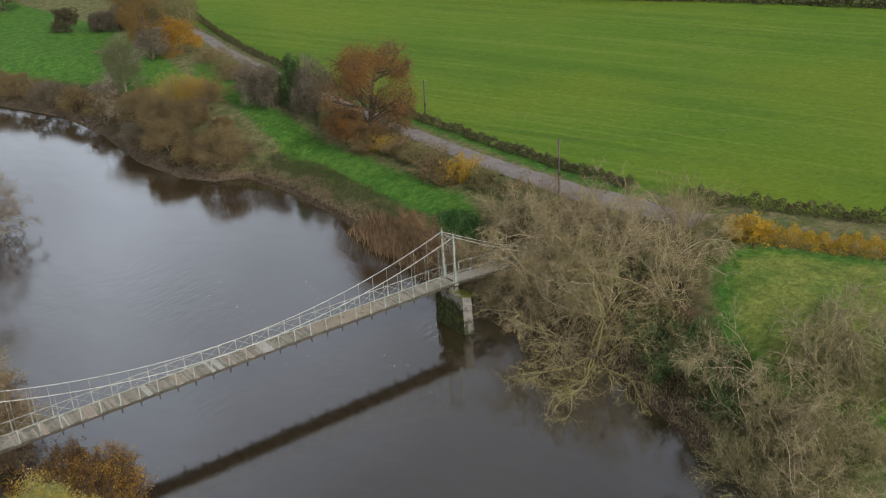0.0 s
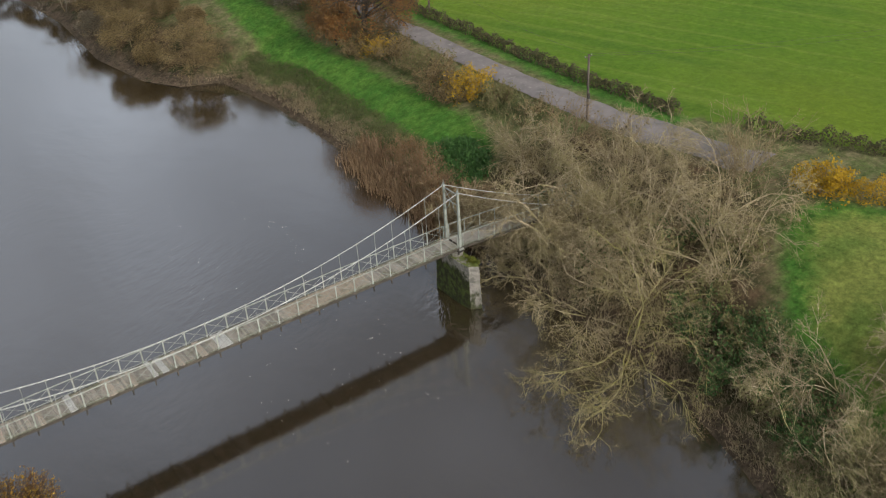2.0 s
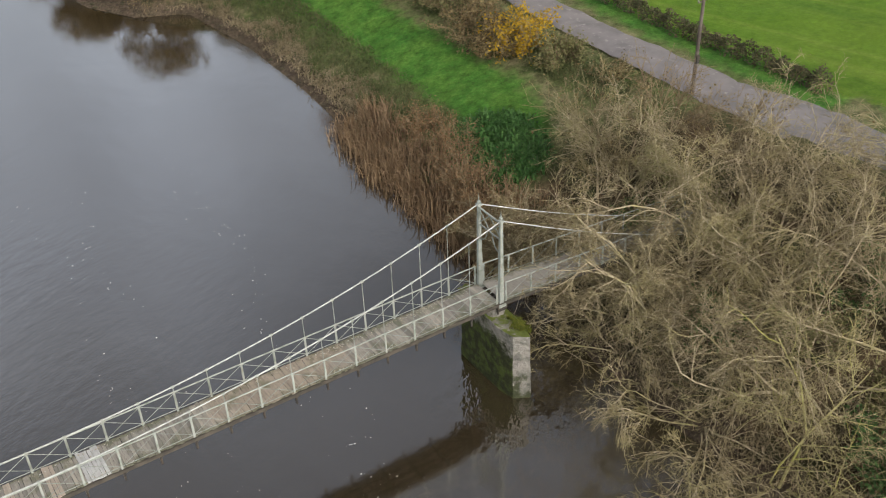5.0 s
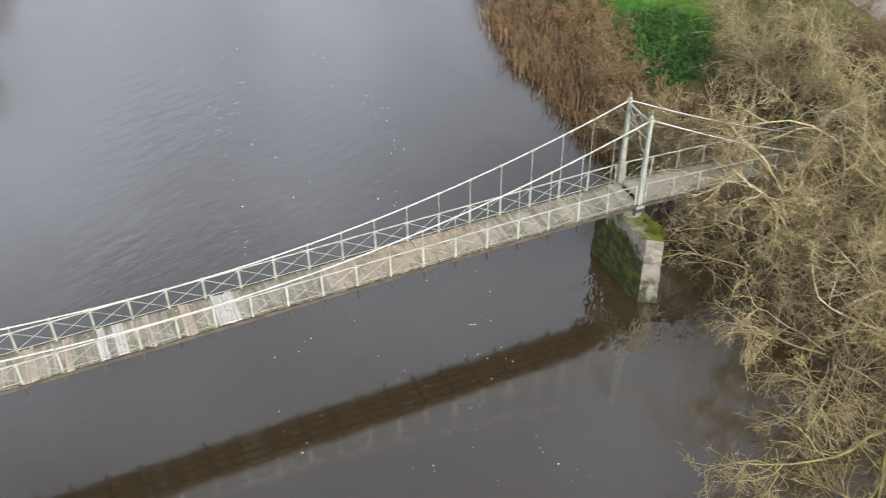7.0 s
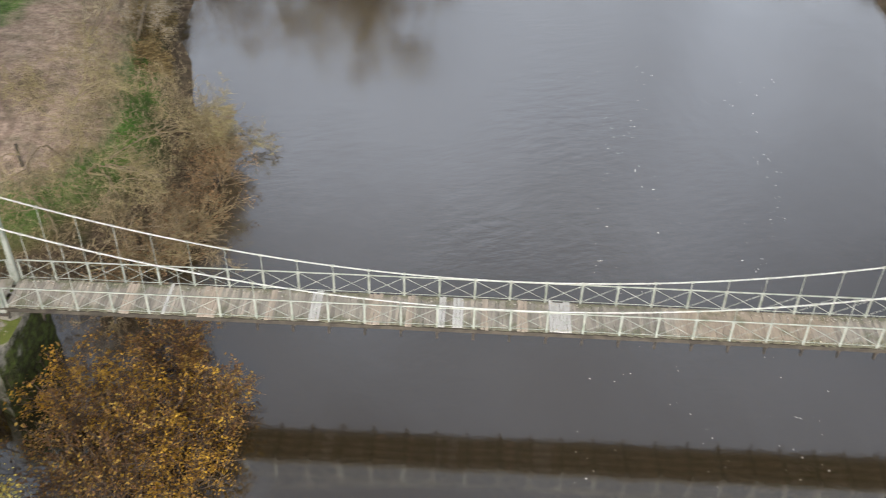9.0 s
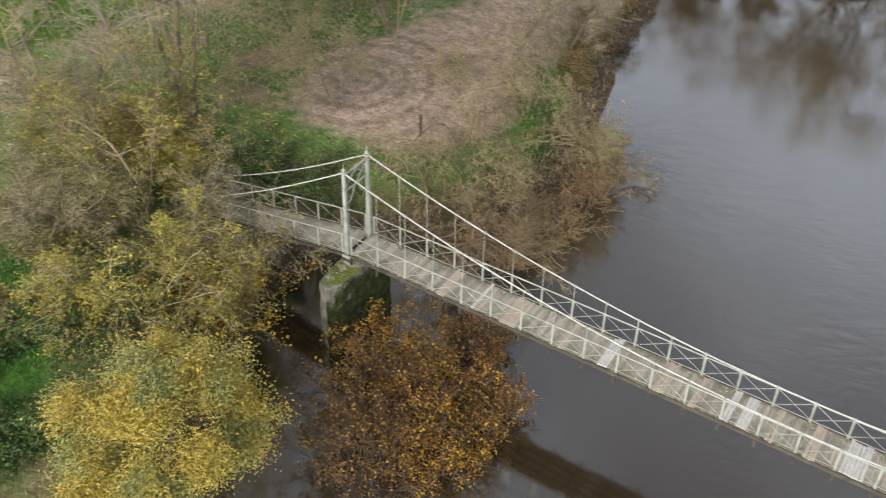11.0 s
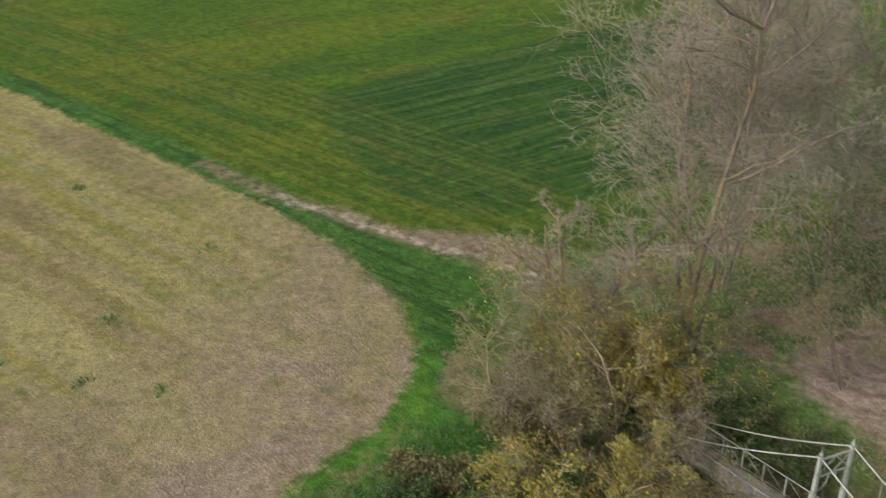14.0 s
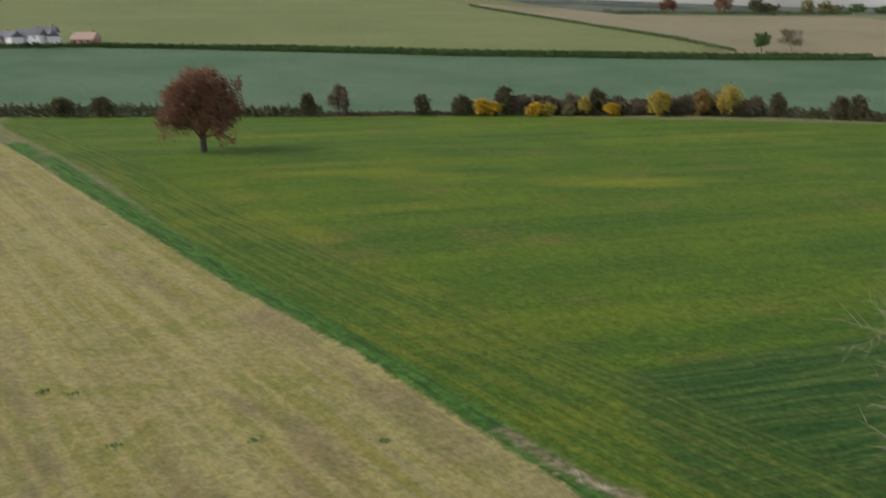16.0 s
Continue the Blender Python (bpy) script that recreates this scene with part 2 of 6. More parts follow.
def ground_material():
    s = Shader("fields_and_banks", 0.95, spec=0.1)
    fine = s.noise(5.0, 6, rough=0.7)
    mid = s.noise(0.55, 5, rough=0.6)
    big = s.noise(0.045, 4)
    ragged = s.math("ADD", s.ramp(s.noise(0.8, 5, rough=0.65), 0.2, 0.8, -0.9, 0.9, False), s.ramp(fine, 0.2, 0.8, -0.35, 0.35, False))

    def zone(name, soft=0.5):
        return s.ramp(s.math("ADD", s.attribute(name), ragged), -soft, soft)

    # rough bank grass, partly dead
    base = s.mix(s.ramp(mid, 0.35, 0.65), (0.095, 0.130, 0.038), (0.185, 0.165, 0.085))
    base = s.mix(s.ramp(fine, 0.45, 0.75, 0.0, 0.6), base, (0.26, 0.215, 0.135))
    # grass and fallen leaves under the western trees
    grove = s.mix(s.ramp(s.noise(0.22, 4), 0.50, 0.68), (0.085, 0.150, 0.036), (0.250, 0.195, 0.125))
    grove = s.mix(s.ramp(fine, 0.45, 0.75, 0.0, 0.6), grove, (0.30, 0.235, 0.165))
    base = s.mix(zone("zone_grove", 2.0), base, grove)
    # lush green meadow strips
    lush = s.mix(s.ramp(mid, 0.3, 0.7), (0.050, 0.148, 0.022), (0.088, 0.190, 0.030))
    lush = s.mix(s.ramp(fine, 0.45, 0.75, 0.0, 0.5), lush, (0.120, 0.175, 0.044))
    a = s.mix(zone("zone_meadow", 0.8), base, lush)
    # sown field beyond the lane
    lines = s.noise(0.8, 4, 0.02, -1.27)
    field = s.mix(s.ramp(big, 0.35, 0.65), (0.094, 0.180, 0.016), (0.115, 0.192, 0.020))
    field = s.mix(s.ramp(lines, 0.50, 0.64, 0.0, 0.42), field, (0.180, 0.235, 0.040))
    field = s.mix(s.ramp(s.noise(0.16, 3, 0.03, -1.27), 0.52, 0.64, 0.0, 0.5), field, (0.070, 0.140, 0.016))
    field = s.mix(s.ramp(s.noise(0.02, 3), 0.45, 0.65, 0.0, 0.6), field, (0.150, 0.205, 0.018))
    field = s.mix(s.ramp(s.noise(0.35, 5), 0.5, 0.75, 0.0, 0.25), field, (0.090, 0.180, 0.016))
    field = s.mix(s.ramp(fine, 0.5, 0.8, 0.0, 0.12), field, (0.21, 0.20, 0.09))
    a = s.mix(zone("zone_east_field"), a, field)
    # green crop on the west side, in drilled rows
    rows = s.noise(1.2, 5, 0.03, 1.75)
    bands = s.noise(0.13, 3, 0.05, 1.75)
    crop = s.mix(s.ramp(bands, 0.35, 0.68), (0.052, 0.108, 0.011), (0.086, 0.140, 0.012))
    crop = s.mix(s.ramp(rows, 0.46, 0.64, 0.0, 0.5), crop, (0.098, 0.134, 0.018))
    crop = s.mix(s.ramp(big, 0.45, 0.7, 0.0, 0.7), crop, (0.100, 0.155, 0.010))
    crop = s.mix(s.ramp(s.noise(3.2, 5, 0.16, 1.75, rough=0.75), 0.48, 0.62, 0.0, 0.6), crop, (0.032, 0.078, 0.012))
    crop = s.mix(s.math("MULTIPLY", s.ramp(s.noise(0.055, 4), 0.56, 0.68), s.ramp(rows, 0.42, 0.60)), crop, (0.130, 0.120, 0.030))
    crop = s.mix(s.ramp(s.noise(0.05, 3, 0.1, 1.75), 0.55, 0.70, 0.0, 0.45), crop, (0.160, 0.180, 0.012))
    crop = s.mix(s.math("MULTIPLY", s.ramp(s.attribute("zone_pale_crop"), -3.0, 5.0, 0.0, 0.7), s.ramp(s.noise(0.09, 4, 0.2, 1.75), 0.40, 0.60)), crop, (0.180, 0.190, 0.016))
    a = s.mix(zone("zone_crop"), a, crop)
    dark_rows = s.mix(s.ramp(s.noise(1.3, 4, 0.035, 1.75), 0.42, 0.61), (0.024, 0.070, 0.014), (0.066, 0.110, 0.022))
    a = s.mix(zone("zone_dark_crop", 1.5), a, dark_rows)
    head = s.mix(s.ramp(s.noise(1.0, 4, 0.025, 0.43), 0.45, 0.58), (0.044, 0.092, 0.014), (0.125, 0.138, 0.022))
    a = s.mix(s.math("MULTIPLY", zone("zone_headland", 2.5), 0.45), a, head)
    strip = s.mix(s.ramp(mid, 0.3, 0.7), (0.044, 0.118, 0.020), (0.078, 0.160, 0.026))
    strip = s.mix(s.ramp(fine, 0.42, 0.7, 0.0, 0.65), strip, (0.028, 0.072, 0.016))
    strip = s.mix(s.ramp(s.noise(1.6, 4, 0.06, 0.43), 0.5, 0.62, 0.0, 0.6), strip, (0.020, 0.052, 0.012))
    a = s.mix(zone("zone_strip"), a, strip)
    # bright verge beside the stubble, with the ruts of a farm track
    verge = s.mix(s.ramp(mid, 0.35, 0.65), (0.082, 0.180, 0.022), (0.058, 0.145, 0.020))
    a = s.mix(zone("zone_verge", 0.7), a, verge)
    a = s.mix(s.math("MULTIPLY", zone("zone_rut", 0.9), s.ramp(s.noise(1.1, 4), 0.38, 0.55)), a, (0.195, 0.165, 0.085))
    # stubble field
    sl = s.noise(1.1, 5, 0.03, 0.43)
    stub = s.mix(s.ramp(big, 0.35, 0.65), (0.262, 0.222, 0.086), (0.235, 0.212, 0.058))
    stub = s.mix(s.ramp(sl, 0.44, 0.58, 0.0, 0.85), stub, (0.270, 0.240, 0.110))
    stub = s.mix(s.ramp(s.noise(0.13, 5), 0.47, 0.68, 0.0, 0.8), stub, (0.180, 0.190, 0.045))
    stub = s.mix(s.ramp(s.noise(0.34, 3, 0.015, 0.43), 0.46, 0.60, 0.0, 0.7), stub, (0.320, 0.275, 0.115))
    stub = s.mix(s.ramp(s.noise(0.16, 5, 0.25, 0.43), 0.54, 0.66, 0.0, 0.55), stub, (0.195, 0.150, 0.085))
    stub = s.mix(s.ramp(fine, 0.48, 0.75, 0.0, 0.5), stub, (0.200, 0.150, 0.085))
    stub = s.mix(s.ramp(s.noise(0.09, 3), 0.72, 0.76), stub, (0.080, 0.120, 0.025))
    near = s.ramp(s.math("ADD", s.attribute("zone_stubble"), s.attribute("zone_inland")), 3.0, 22.0, 1.0, 0.0)
    grey = s.mix(s.ramp(s.noise(9.0, 4, rough=0.75), 0.52, 0.66), (0.262, 0.200, 0.138), (0.430, 0.365, 0.275))
    grey = s.mix(s.ramp(s.noise(0.35, 4), 0.52, 0.7, 0.0, 0.7), grey, (0.205, 0.185, 0.070))
    stub = s.mix(s.math("MULTIPLY", near, s.ramp(s.noise(0.11, 5, rough=0.65), 0.34, 0.60, 0.35, 1.0)), stub, grey)
    a = s.mix(zone("zone_stubble"), a, stub)
    # bare earth, track and fallen leaves
    earth = s.mix(s.ramp(mid, 0.3, 0.7), (0.235, 0.185, 0.120), (0.180, 0.145, 0.085))
    a = s.mix(zone("zone_bare", 0.9), a, earth)
    a = s.mix(zone("zone_track", 0.5), a, (0.37, 0.315, 0.235))
    leaves = s.mix(s.ramp(fine, 0.35, 0.7), (0.350, 0.275, 0.215), (0.245, 0.180, 0.140))
    leaves = s.mix(s.ramp(mid, 0.5, 0.8, 0.0, 0.6), leaves, (0.345, 0.280, 0.225))
    ring = s.node("ShaderNodeVectorMath")
    ring.operation = "DISTANCE"
    s.link(s.position(), ring.inputs[0])
    ring.inputs[1].default_value = (-52.0, 12.6, 3.9)
    rut = s.math("SINE", s.math("MULTIPLY", s.math("ADD", ring.outputs["Value"], s.math("MULTIPLY", mid, 0.8)), 4.2), 0.0)
    leaves = s.mix(s.math("MULTIPLY", s.ramp(rut, 0.2, 0.9, 0.0, 0.55), s.ramp(ring.outputs["Value"], 4.0, 10.0, 1.0, 0.0)), leaves, (0.165, 0.120, 0.092))
    a = s.mix(zone("zone_leaves", 0.9), a, leaves)
    # brambles and rotting leaves under the eastern willows, coloured darker to stand in for shade
    floor = s.mix(s.ramp(mid, 0.35, 0.65), (0.060, 0.052, 0.028), (0.115, 0.078, 0.045))
    floor = s.mix(s.ramp(s.noise(0.3, 4), 0.52, 0.66, 0.0, 0.8), floor, (0.045, 0.062, 0.022))
    floor = s.mix(s.ramp(fine, 0.5, 0.8, 0.0, 0.5), floor, (0.17, 0.115, 0.065))
    a = s.mix(zone("zone_thicket", 1.6), a, floor)
    # mud at the water's edge
    mud = s.mix(s.ramp(fine, 0.35, 0.7), (0.070, 0.052, 0.036), (0.135, 0.105, 0.072))
    a = s.mix(zone("zone_mud", 0.7), a, mud)
    # far fields over the western hedge
    teal = s.mix(s.ramp(s.noise(0.02, 3), 0.3, 0.7), (0.078, 0.135, 0.072), (0.100, 0.155, 0.095))
    a = s.mix(zone("zone_far_green"), a, teal)
    pale = s.mix(s.ramp(s.noise(0.012, 3), 0.3, 0.7), (0.165, 0.185, 0.072), (0.140, 0.165, 0.062))
    a = s.mix(zone("zone_far_pale"), a, pale)
    tan = s.mix(s.ramp(s.noise(0.012, 3), 0.3, 0.7), (0.240, 0.205, 0.130), (0.205, 0.180, 0.110))
    a = s.mix(zone("zone_far_tan"), a, tan)
    # farthest hills: dull grey-green colour standing in for their haze
    wood = s.mix(s.ramp(s.noise(0.004, 4), 0.42, 0.6), (0.048, 0.058, 0.050), (0.110, 0.120, 0.085))
    a = s.mix(zone("zone_far_hills"), a, wood)
    # a mown plot among the willows
    plot = s.mix(s.ramp(s.noise(0.25, 4), 0.4, 0.65), (0.200, 0.235, 0.055), (0.130, 0.190, 0.040))
    a = s.mix(zone("zone_plot", 1.2), a, plot)
    # clods, tufts and stalks
    speck = s.noise(1.7, 9, rough=0.82)
    calm = s.math("MULTIPLY", s.ramp(s.attribute("zone_east_field"), -0.5, 0.5, 1.0, 0.5), s.ramp(s.attribute("zone_stubble"), -0.5, 0.5, 1.0, 0.8))
    a = s.mix(1.0, a, s.mix(calm, (1.0, 1.0, 1.0), s.mix(s.ramp(speck, 0.30, 0.70, 0.0, 1.0, False), (0.42, 0.42, 0.42), (1.55, 1.55, 1.55))), "MULTIPLY")
    clump = s.noise(0.8, 7, rough=0.8)
    a = s.mix(1.0, a, s.mix(calm, (1.0, 1.0, 1.0), s.mix(s.ramp(clump, 0.34, 0.66, 0.0, 1.0, False), (0.70, 0.74, 0.68), (1.26, 1.22, 1.26))), "MULTIPLY")
    s.colour(a)
    s.bump(s.math("ADD", fine, s.math("MULTIPLY", mid, 0.8)), 0.85, 0.22)
    return s.mat


PAINT, CABLE, PLANK, NEW_PLANK, TAN_PLANK = paint_material(), cable_material(), plank_material(), new_plank_material(), tan_plank_material()
STONE, WATER, ROAD, GROUND = stone_material(), water_material(), road_material(), ground_material()
DARK_IRON = plain_rough("dark_iron", (0.035, 0.033, 0.03), (0.07, 0.055, 0.04), 6.0, 0.6)
DARK_TIMBER = plain_rough("dark_wet_timber", (0.05, 0.043, 0.034), (0.085, 0.072, 0.055), 2.0)
POLE_WOOD = plain_rough("pole_wood", (0.13, 0.105, 0.085), (0.075, 0.06, 0.05), 1.5)
BARK_WILLOW = bark_material("willow_bark", (0.44, 0.365, 0.235), (0.27, 0.215, 0.135), (0.36, 0.31, 0.15))
BARK_MOSSY = bark_material("mossy_bark", (0.36, 0.32, 0.14), (0.22, 0.19, 0.09), (0.33, 0.31, 0.09))
BARK_GREY = bark_material("grey_bark", (0.200, 0.165, 0.120), (0.105, 0.086, 0.064), (0.200, 0.158, 0.080))
BARK_DARK = bark_material("dark_bark", (0.075, 0.062, 0.05), (0.045, 0.038, 0.03))
# dark second tone stands in for the shaded inside of the willow crowns
TWIG_WILLOW = twig_material("willow_twigs", (0.370, 0.305, 0.175), (0.095, 0.070, 0.036), (0.300, 0.255, 0.120))
TWIG_DARK = twig_material("dark_twigs", (0.085, 0.060, 0.042), (0.050, 0.036, 0.026), (0.120, 0.085, 0.055))
BARK_BROWN = bark_material("brown_bark", (0.26, 0.205, 0.135), (0.13, 0.10, 0.065), (0.22, 0.185, 0.09))
TWIG_PALE = twig_material("pale_twigs", (0.33, 0.285, 0.165), (0.15, 0.125, 0.070), (0.25, 0.235, 0.105))
TWIG_BROWN = twig_material("brown_twigs", (0.245, 0.180, 0.100), (0.145, 0.105, 0.062), (0.290, 0.225, 0.125))
TWIG_GREY = twig_material("grey_twigs", (0.375, 0.325, 0.262), (0.235, 0.200, 0.158), (0.33, 0.285, 0.18))
REED = leaf_material("dead_reed", (0.235, 0.155, 0.085), (0.33, 0.230, 0.135), (0.135, 0.088, 0.052))
STRAW = leaf_material("dead_grass", (0.36, 0.285, 0.180), (0.27, 0.215, 0.130), (0.19, 0.165, 0.085))
NETTLE = leaf_material("green_weeds", (0.060, 0.150, 0.036), (0.095, 0.190, 0.050), (0.055, 0.105, 0.036))
TUSSOCK = leaf_material("olive_tussock_grass", (0.095, 0.125, 0.042), (0.150, 0.155, 0.062), (0.062, 0.082, 0.030))
LITTER = leaf_material("dead_leaf_litter", (0.50, 0.45, 0.36), (0.32, 0.25, 0.16), (0.62, 0.60, 0.55))
TURF = leaf_material("mossy_turf", (0.150, 0.165, 0.020), (0.090, 0.110, 0.020), (0.210, 0.200, 0.035))
LEAF_OAK = leaf_material("russet_oak_leaves", (0.255, 0.125, 0.038), (0.185, 0.092, 0.030), (0.250, 0.150, 0.050), patch=(0.165, 0.105, 0.050))
LEAF_RUST = leaf_material("rust_leaves", (0.185, 0.085, 0.052), (0.130, 0.066, 0.044), (0.220, 0.115, 0.060))
LEAF_DULL = leaf_material("faded_brown_leaves", (0.105, 0.055, 0.028), (0.19, 0.100, 0.034), (0.38, 0.250, 0.045))
LEAF_RUSSET = leaf_material("russet_scrub_leaves", (0.255, 0.155, 0.078), (0.310, 0.205, 0.110), (0.165, 0.092, 0.045))
LEAF_GOLD = leaf_material("old_gold_leaves", (0.42, 0.325, 0.045), (0.32, 0.250, 0.060), (0.22, 0.180, 0.060))
LEAF_YELLOW = leaf_material("yellow_leaves", (0.48, 0.310, 0.020), (0.38, 0.235, 0.018), (0.30, 0.210, 0.030))
LEAF_AMBER = leaf_material("amber_leaves", (0.42, 0.255, 0.028), (0.29, 0.155, 0.025), (0.15, 0.080, 0.030))
# greenish patch: leaf colour that also stands in for shading between the lobes
LEAF_LEMON = leaf_material("lemon_willow_leaves", (0.46, 0.345, 0.065), (0.40, 0.325, 0.075), (0.34, 0.300, 0.085), patch=(0.245, 0.270, 0.110))
LEAF_LIME = leaf_material("yellow_green_leaves", (0.40, 0.330, 0.045), (0.28, 0.255, 0.050), (0.175, 0.170, 0.050))
LEAF_MIXED = leaf_material("olive_and_amber_leaves", (0.30, 0.160, 0.028), (0.19, 0.120, 0.040), (0.110, 0.085, 0.036), patch=(0.135, 0.120, 0.055))
LEAF_GREYBROWN = leaf_material("grey_brown_twiglets", (0.130, 0.108, 0.074), (0.200, 0.172, 0.122), (0.070, 0.056, 0.038))
LEAF_OLIVE = leaf_material("olive_leaves", (0.170, 0.165, 0.065), (0.225, 0.195, 0.090), (0.120, 0.125, 0.048))
# the darkest scrub tone paints in shade from inside the bushes
LEAF_SCRUB = leaf_material("brown_scrub_leaves", (0.165, 0.122, 0.055), (0.270, 0.203, 0.096), (0.058, 0.043, 0.022))
LEAF_GREEN = leaf_material("dark_green_leaves", (0.062, 0.118, 0.034), (0.100, 0.158, 0.050), (0.044, 0.080, 0.027))
LEAF_HEDGE = leaf_material("hedge_leaves", (0.080, 0.082, 0.038), (0.125, 0.102, 0.056), (0.048, 0.052, 0.026))
LEAF_SAGE = leaf_material("grey_green_willow_leaves", (0.155, 0.170, 0.075), (0.115, 0.135, 0.060), (0.190, 0.195, 0.095))


# ---- mesh helpers ----
def mesh_of(name, verts, faces, material, smooth=False):
    me = bpy.data.meshes.new(name)
    v = np.asarray(verts, np.float32).reshape(-1, 3)
    f = np.asarray(faces, np.int32)
    me.vertices.add(len(v))
    me.vertices.foreach_set("co", v.ravel())
    k = f.shape[1]
    me.loops.add(f.size)
    me.loops.foreach_set("vertex_index", f.ravel())
    me.polygons.add(len(f))
    me.polygons.foreach_set("loop_start", np.arange(0, f.size, k, dtype=np.int32))
    me.update(calc_edges=True)
    if smooth:
        me.polygons.foreach_set("use_smooth", np.ones(len(f), bool))
    me.materials.append(material)
    me.validate()
    return me


def bm_mesh(name, bm, material, smooth=False):
    me = bpy.data.meshes.new(name)
    bm.to_mesh(me)
    bm.free()
    if smooth:
        for p in me.polygons:
            p.use_smooth = True
    me.materials.append(material)
    return me


def part(name, me, parent, label="", at=None):
    ob = new(name, me)
    ob.parent = parent
    if at is not None:
        ob.location = at
    if label:
        ob["label"] = label
    return ob


def box(bm, lo, hi, bevel=0.0):
    c = [(a + b) / 2 for a, b in zip(lo, hi)]
    d = [abs(b - a) for a, b in zip(lo, hi)]
    m = Matrix.Translation(c) @ Matrix.Diagonal((*d, 1))
    geo = bmesh.ops.create_cube(bm, size=1, matrix=m)
    if bevel:
        edges = list({e for v in geo["verts"] for e in v.link_edges})
        bmesh.ops.bevel(bm, geom=edges, offset=bevel, segments=1, affect="EDGES")


def tube_arrays(lines, radii, sides):
    """lines (N, n, 3), radii (N, n): open tubes. Returns verts and quads."""
    lines = np.asarray(lines, float)
    radii = np.asarray(radii, float)
    N, n, _ = lines.shape
    tan = np.gradient(lines, axis=1)
    tan /= np.linalg.norm(tan, axis=2, keepdims=True) + 1e-9
    ref = np.where(np.abs(tan[..., 2:3]) > 0.9, np.array([1.0, 0, 0]), np.array([0, 0, 1.0]))
    side = np.cross(tan, ref)
    side /= np.linalg.norm(side, axis=2, keepdims=True) + 1e-9
    up = np.cross(side, tan)
    a = np.arange(sides) * 2 * np.pi / sides
    ring = side[:, :, None] * np.cos(a)[None, None, :, None] + up[:, :, None] * np.sin(a)[None, None, :, None]
    v = lines[:, :, None] + ring * radii[:, :, None, None]
    idx = np.arange(N * n * sides).reshape(N, n, sides)
    nx = np.roll(idx, -1, axis=2)
    f = np.stack([idx[:, :-1], nx[:, :-1], nx[:, 1:], idx[:, 1:]], -1).reshape(-1, 4)
    return v.reshape(-1, 3), f


def spike_arrays(lines, radii):
    """Three-sided twigs that run out into a point."""
    lines, radii = np.asarray(lines, float), np.asarray(radii, float)
    N = len(lines)
    if lines.shape[1] == 2:
        v, _ = tube_arrays(lines, radii, 3)
        foot = v.reshape(N, 2, 3, 3)[:, 0]
        i = np.arange(N)[:, None] * 4
        f = np.concatenate([i + np.array(k) for k in ((0, 1, 3), (1, 2, 3), (2, 0, 3))], 1).reshape(-1, 3)
        return np.concatenate([foot, lines[:, 1:]], 1).reshape(-1, 3), f
    v, q = tube_arrays(lines[:, :-1], radii[:, :-1], 3)
    f = np.concatenate([q[:, [0, 1, 2]], q[:, [0, 2, 3]]])
    k = lines.shape[1] - 1
    last = np.arange(N * k * 3).reshape(N, k, 3)[:, -1]
    tip = (N * k * 3 + np.arange(N))[:, None]
    cap = np.stack([np.concatenate([last[:, [i]], last[:, [(i + 1) % 3]], tip], 1) for i in range(3)], 1).reshape(-1, 3)
    return np.concatenate([v, lines[:, -1]]), np.concatenate([f, cap])


def tubes_mesh(name, groups, material, smooth=True):
    """groups: (lines, radii, sides) triples, joined into one mesh."""
    vs, fs, n = [], [], 0
    for lines, radii, sides in groups:
        if sides == 1:
            v, f = spike_arrays(lines, radii)
        else:
            v, q = tube_arrays(lines, radii, sides)
            f = np.concatenate([q[:, [0, 1, 2]], q[:, [0, 2, 3]]])
        vs.append(v), fs.append(f + n)
        n += len(v)
    return mesh_of(name, np.concatenate(vs), np.concatenate(fs), material, smooth)


def bar(a, b, r, sides=6):
    """One straight bar as a tube group."""
    return (np.array([[a, b]], float), np.array([[r, r]]), sides)


def leaves_mesh(name, pts, size, material, rng, flat=0.3, long=1.6):
    """Small folded leaves, each an island of two quads, at the given points."""
    n = len(pts)
    d = rng.normal(size=(n, 3))
    d[:, 2] *= 1 - flat
    d /= np.linalg.norm(d, axis=1, keepdims=True) + 1e-9
    s = np.cross(d, rng.normal(size=(n, 3)))
    s /= np.linalg.norm(s, axis=1, keepdims=True) + 1e-9
    u = np.cross(d, s)
    k = size * rng.uniform(0.6, 1.35, (n, 1))
    a, b = pts - d * k * long / 2, pts + d * k * long / 2
    l, r = pts + s * k * 0.5 + u * k * 0.18, pts - s * k * 0.5 + u * k * 0.18
    v = np.stack([a, l, b, r], 1).reshape(-1, 3)
    i = np.arange(n)[:, None] * 4
    f = np.concatenate([i + np.array([0, 1, 2]), i + np.array([0, 2, 3])], 1).reshape(-1, 3)
    return mesh_of(name, v, f, material)


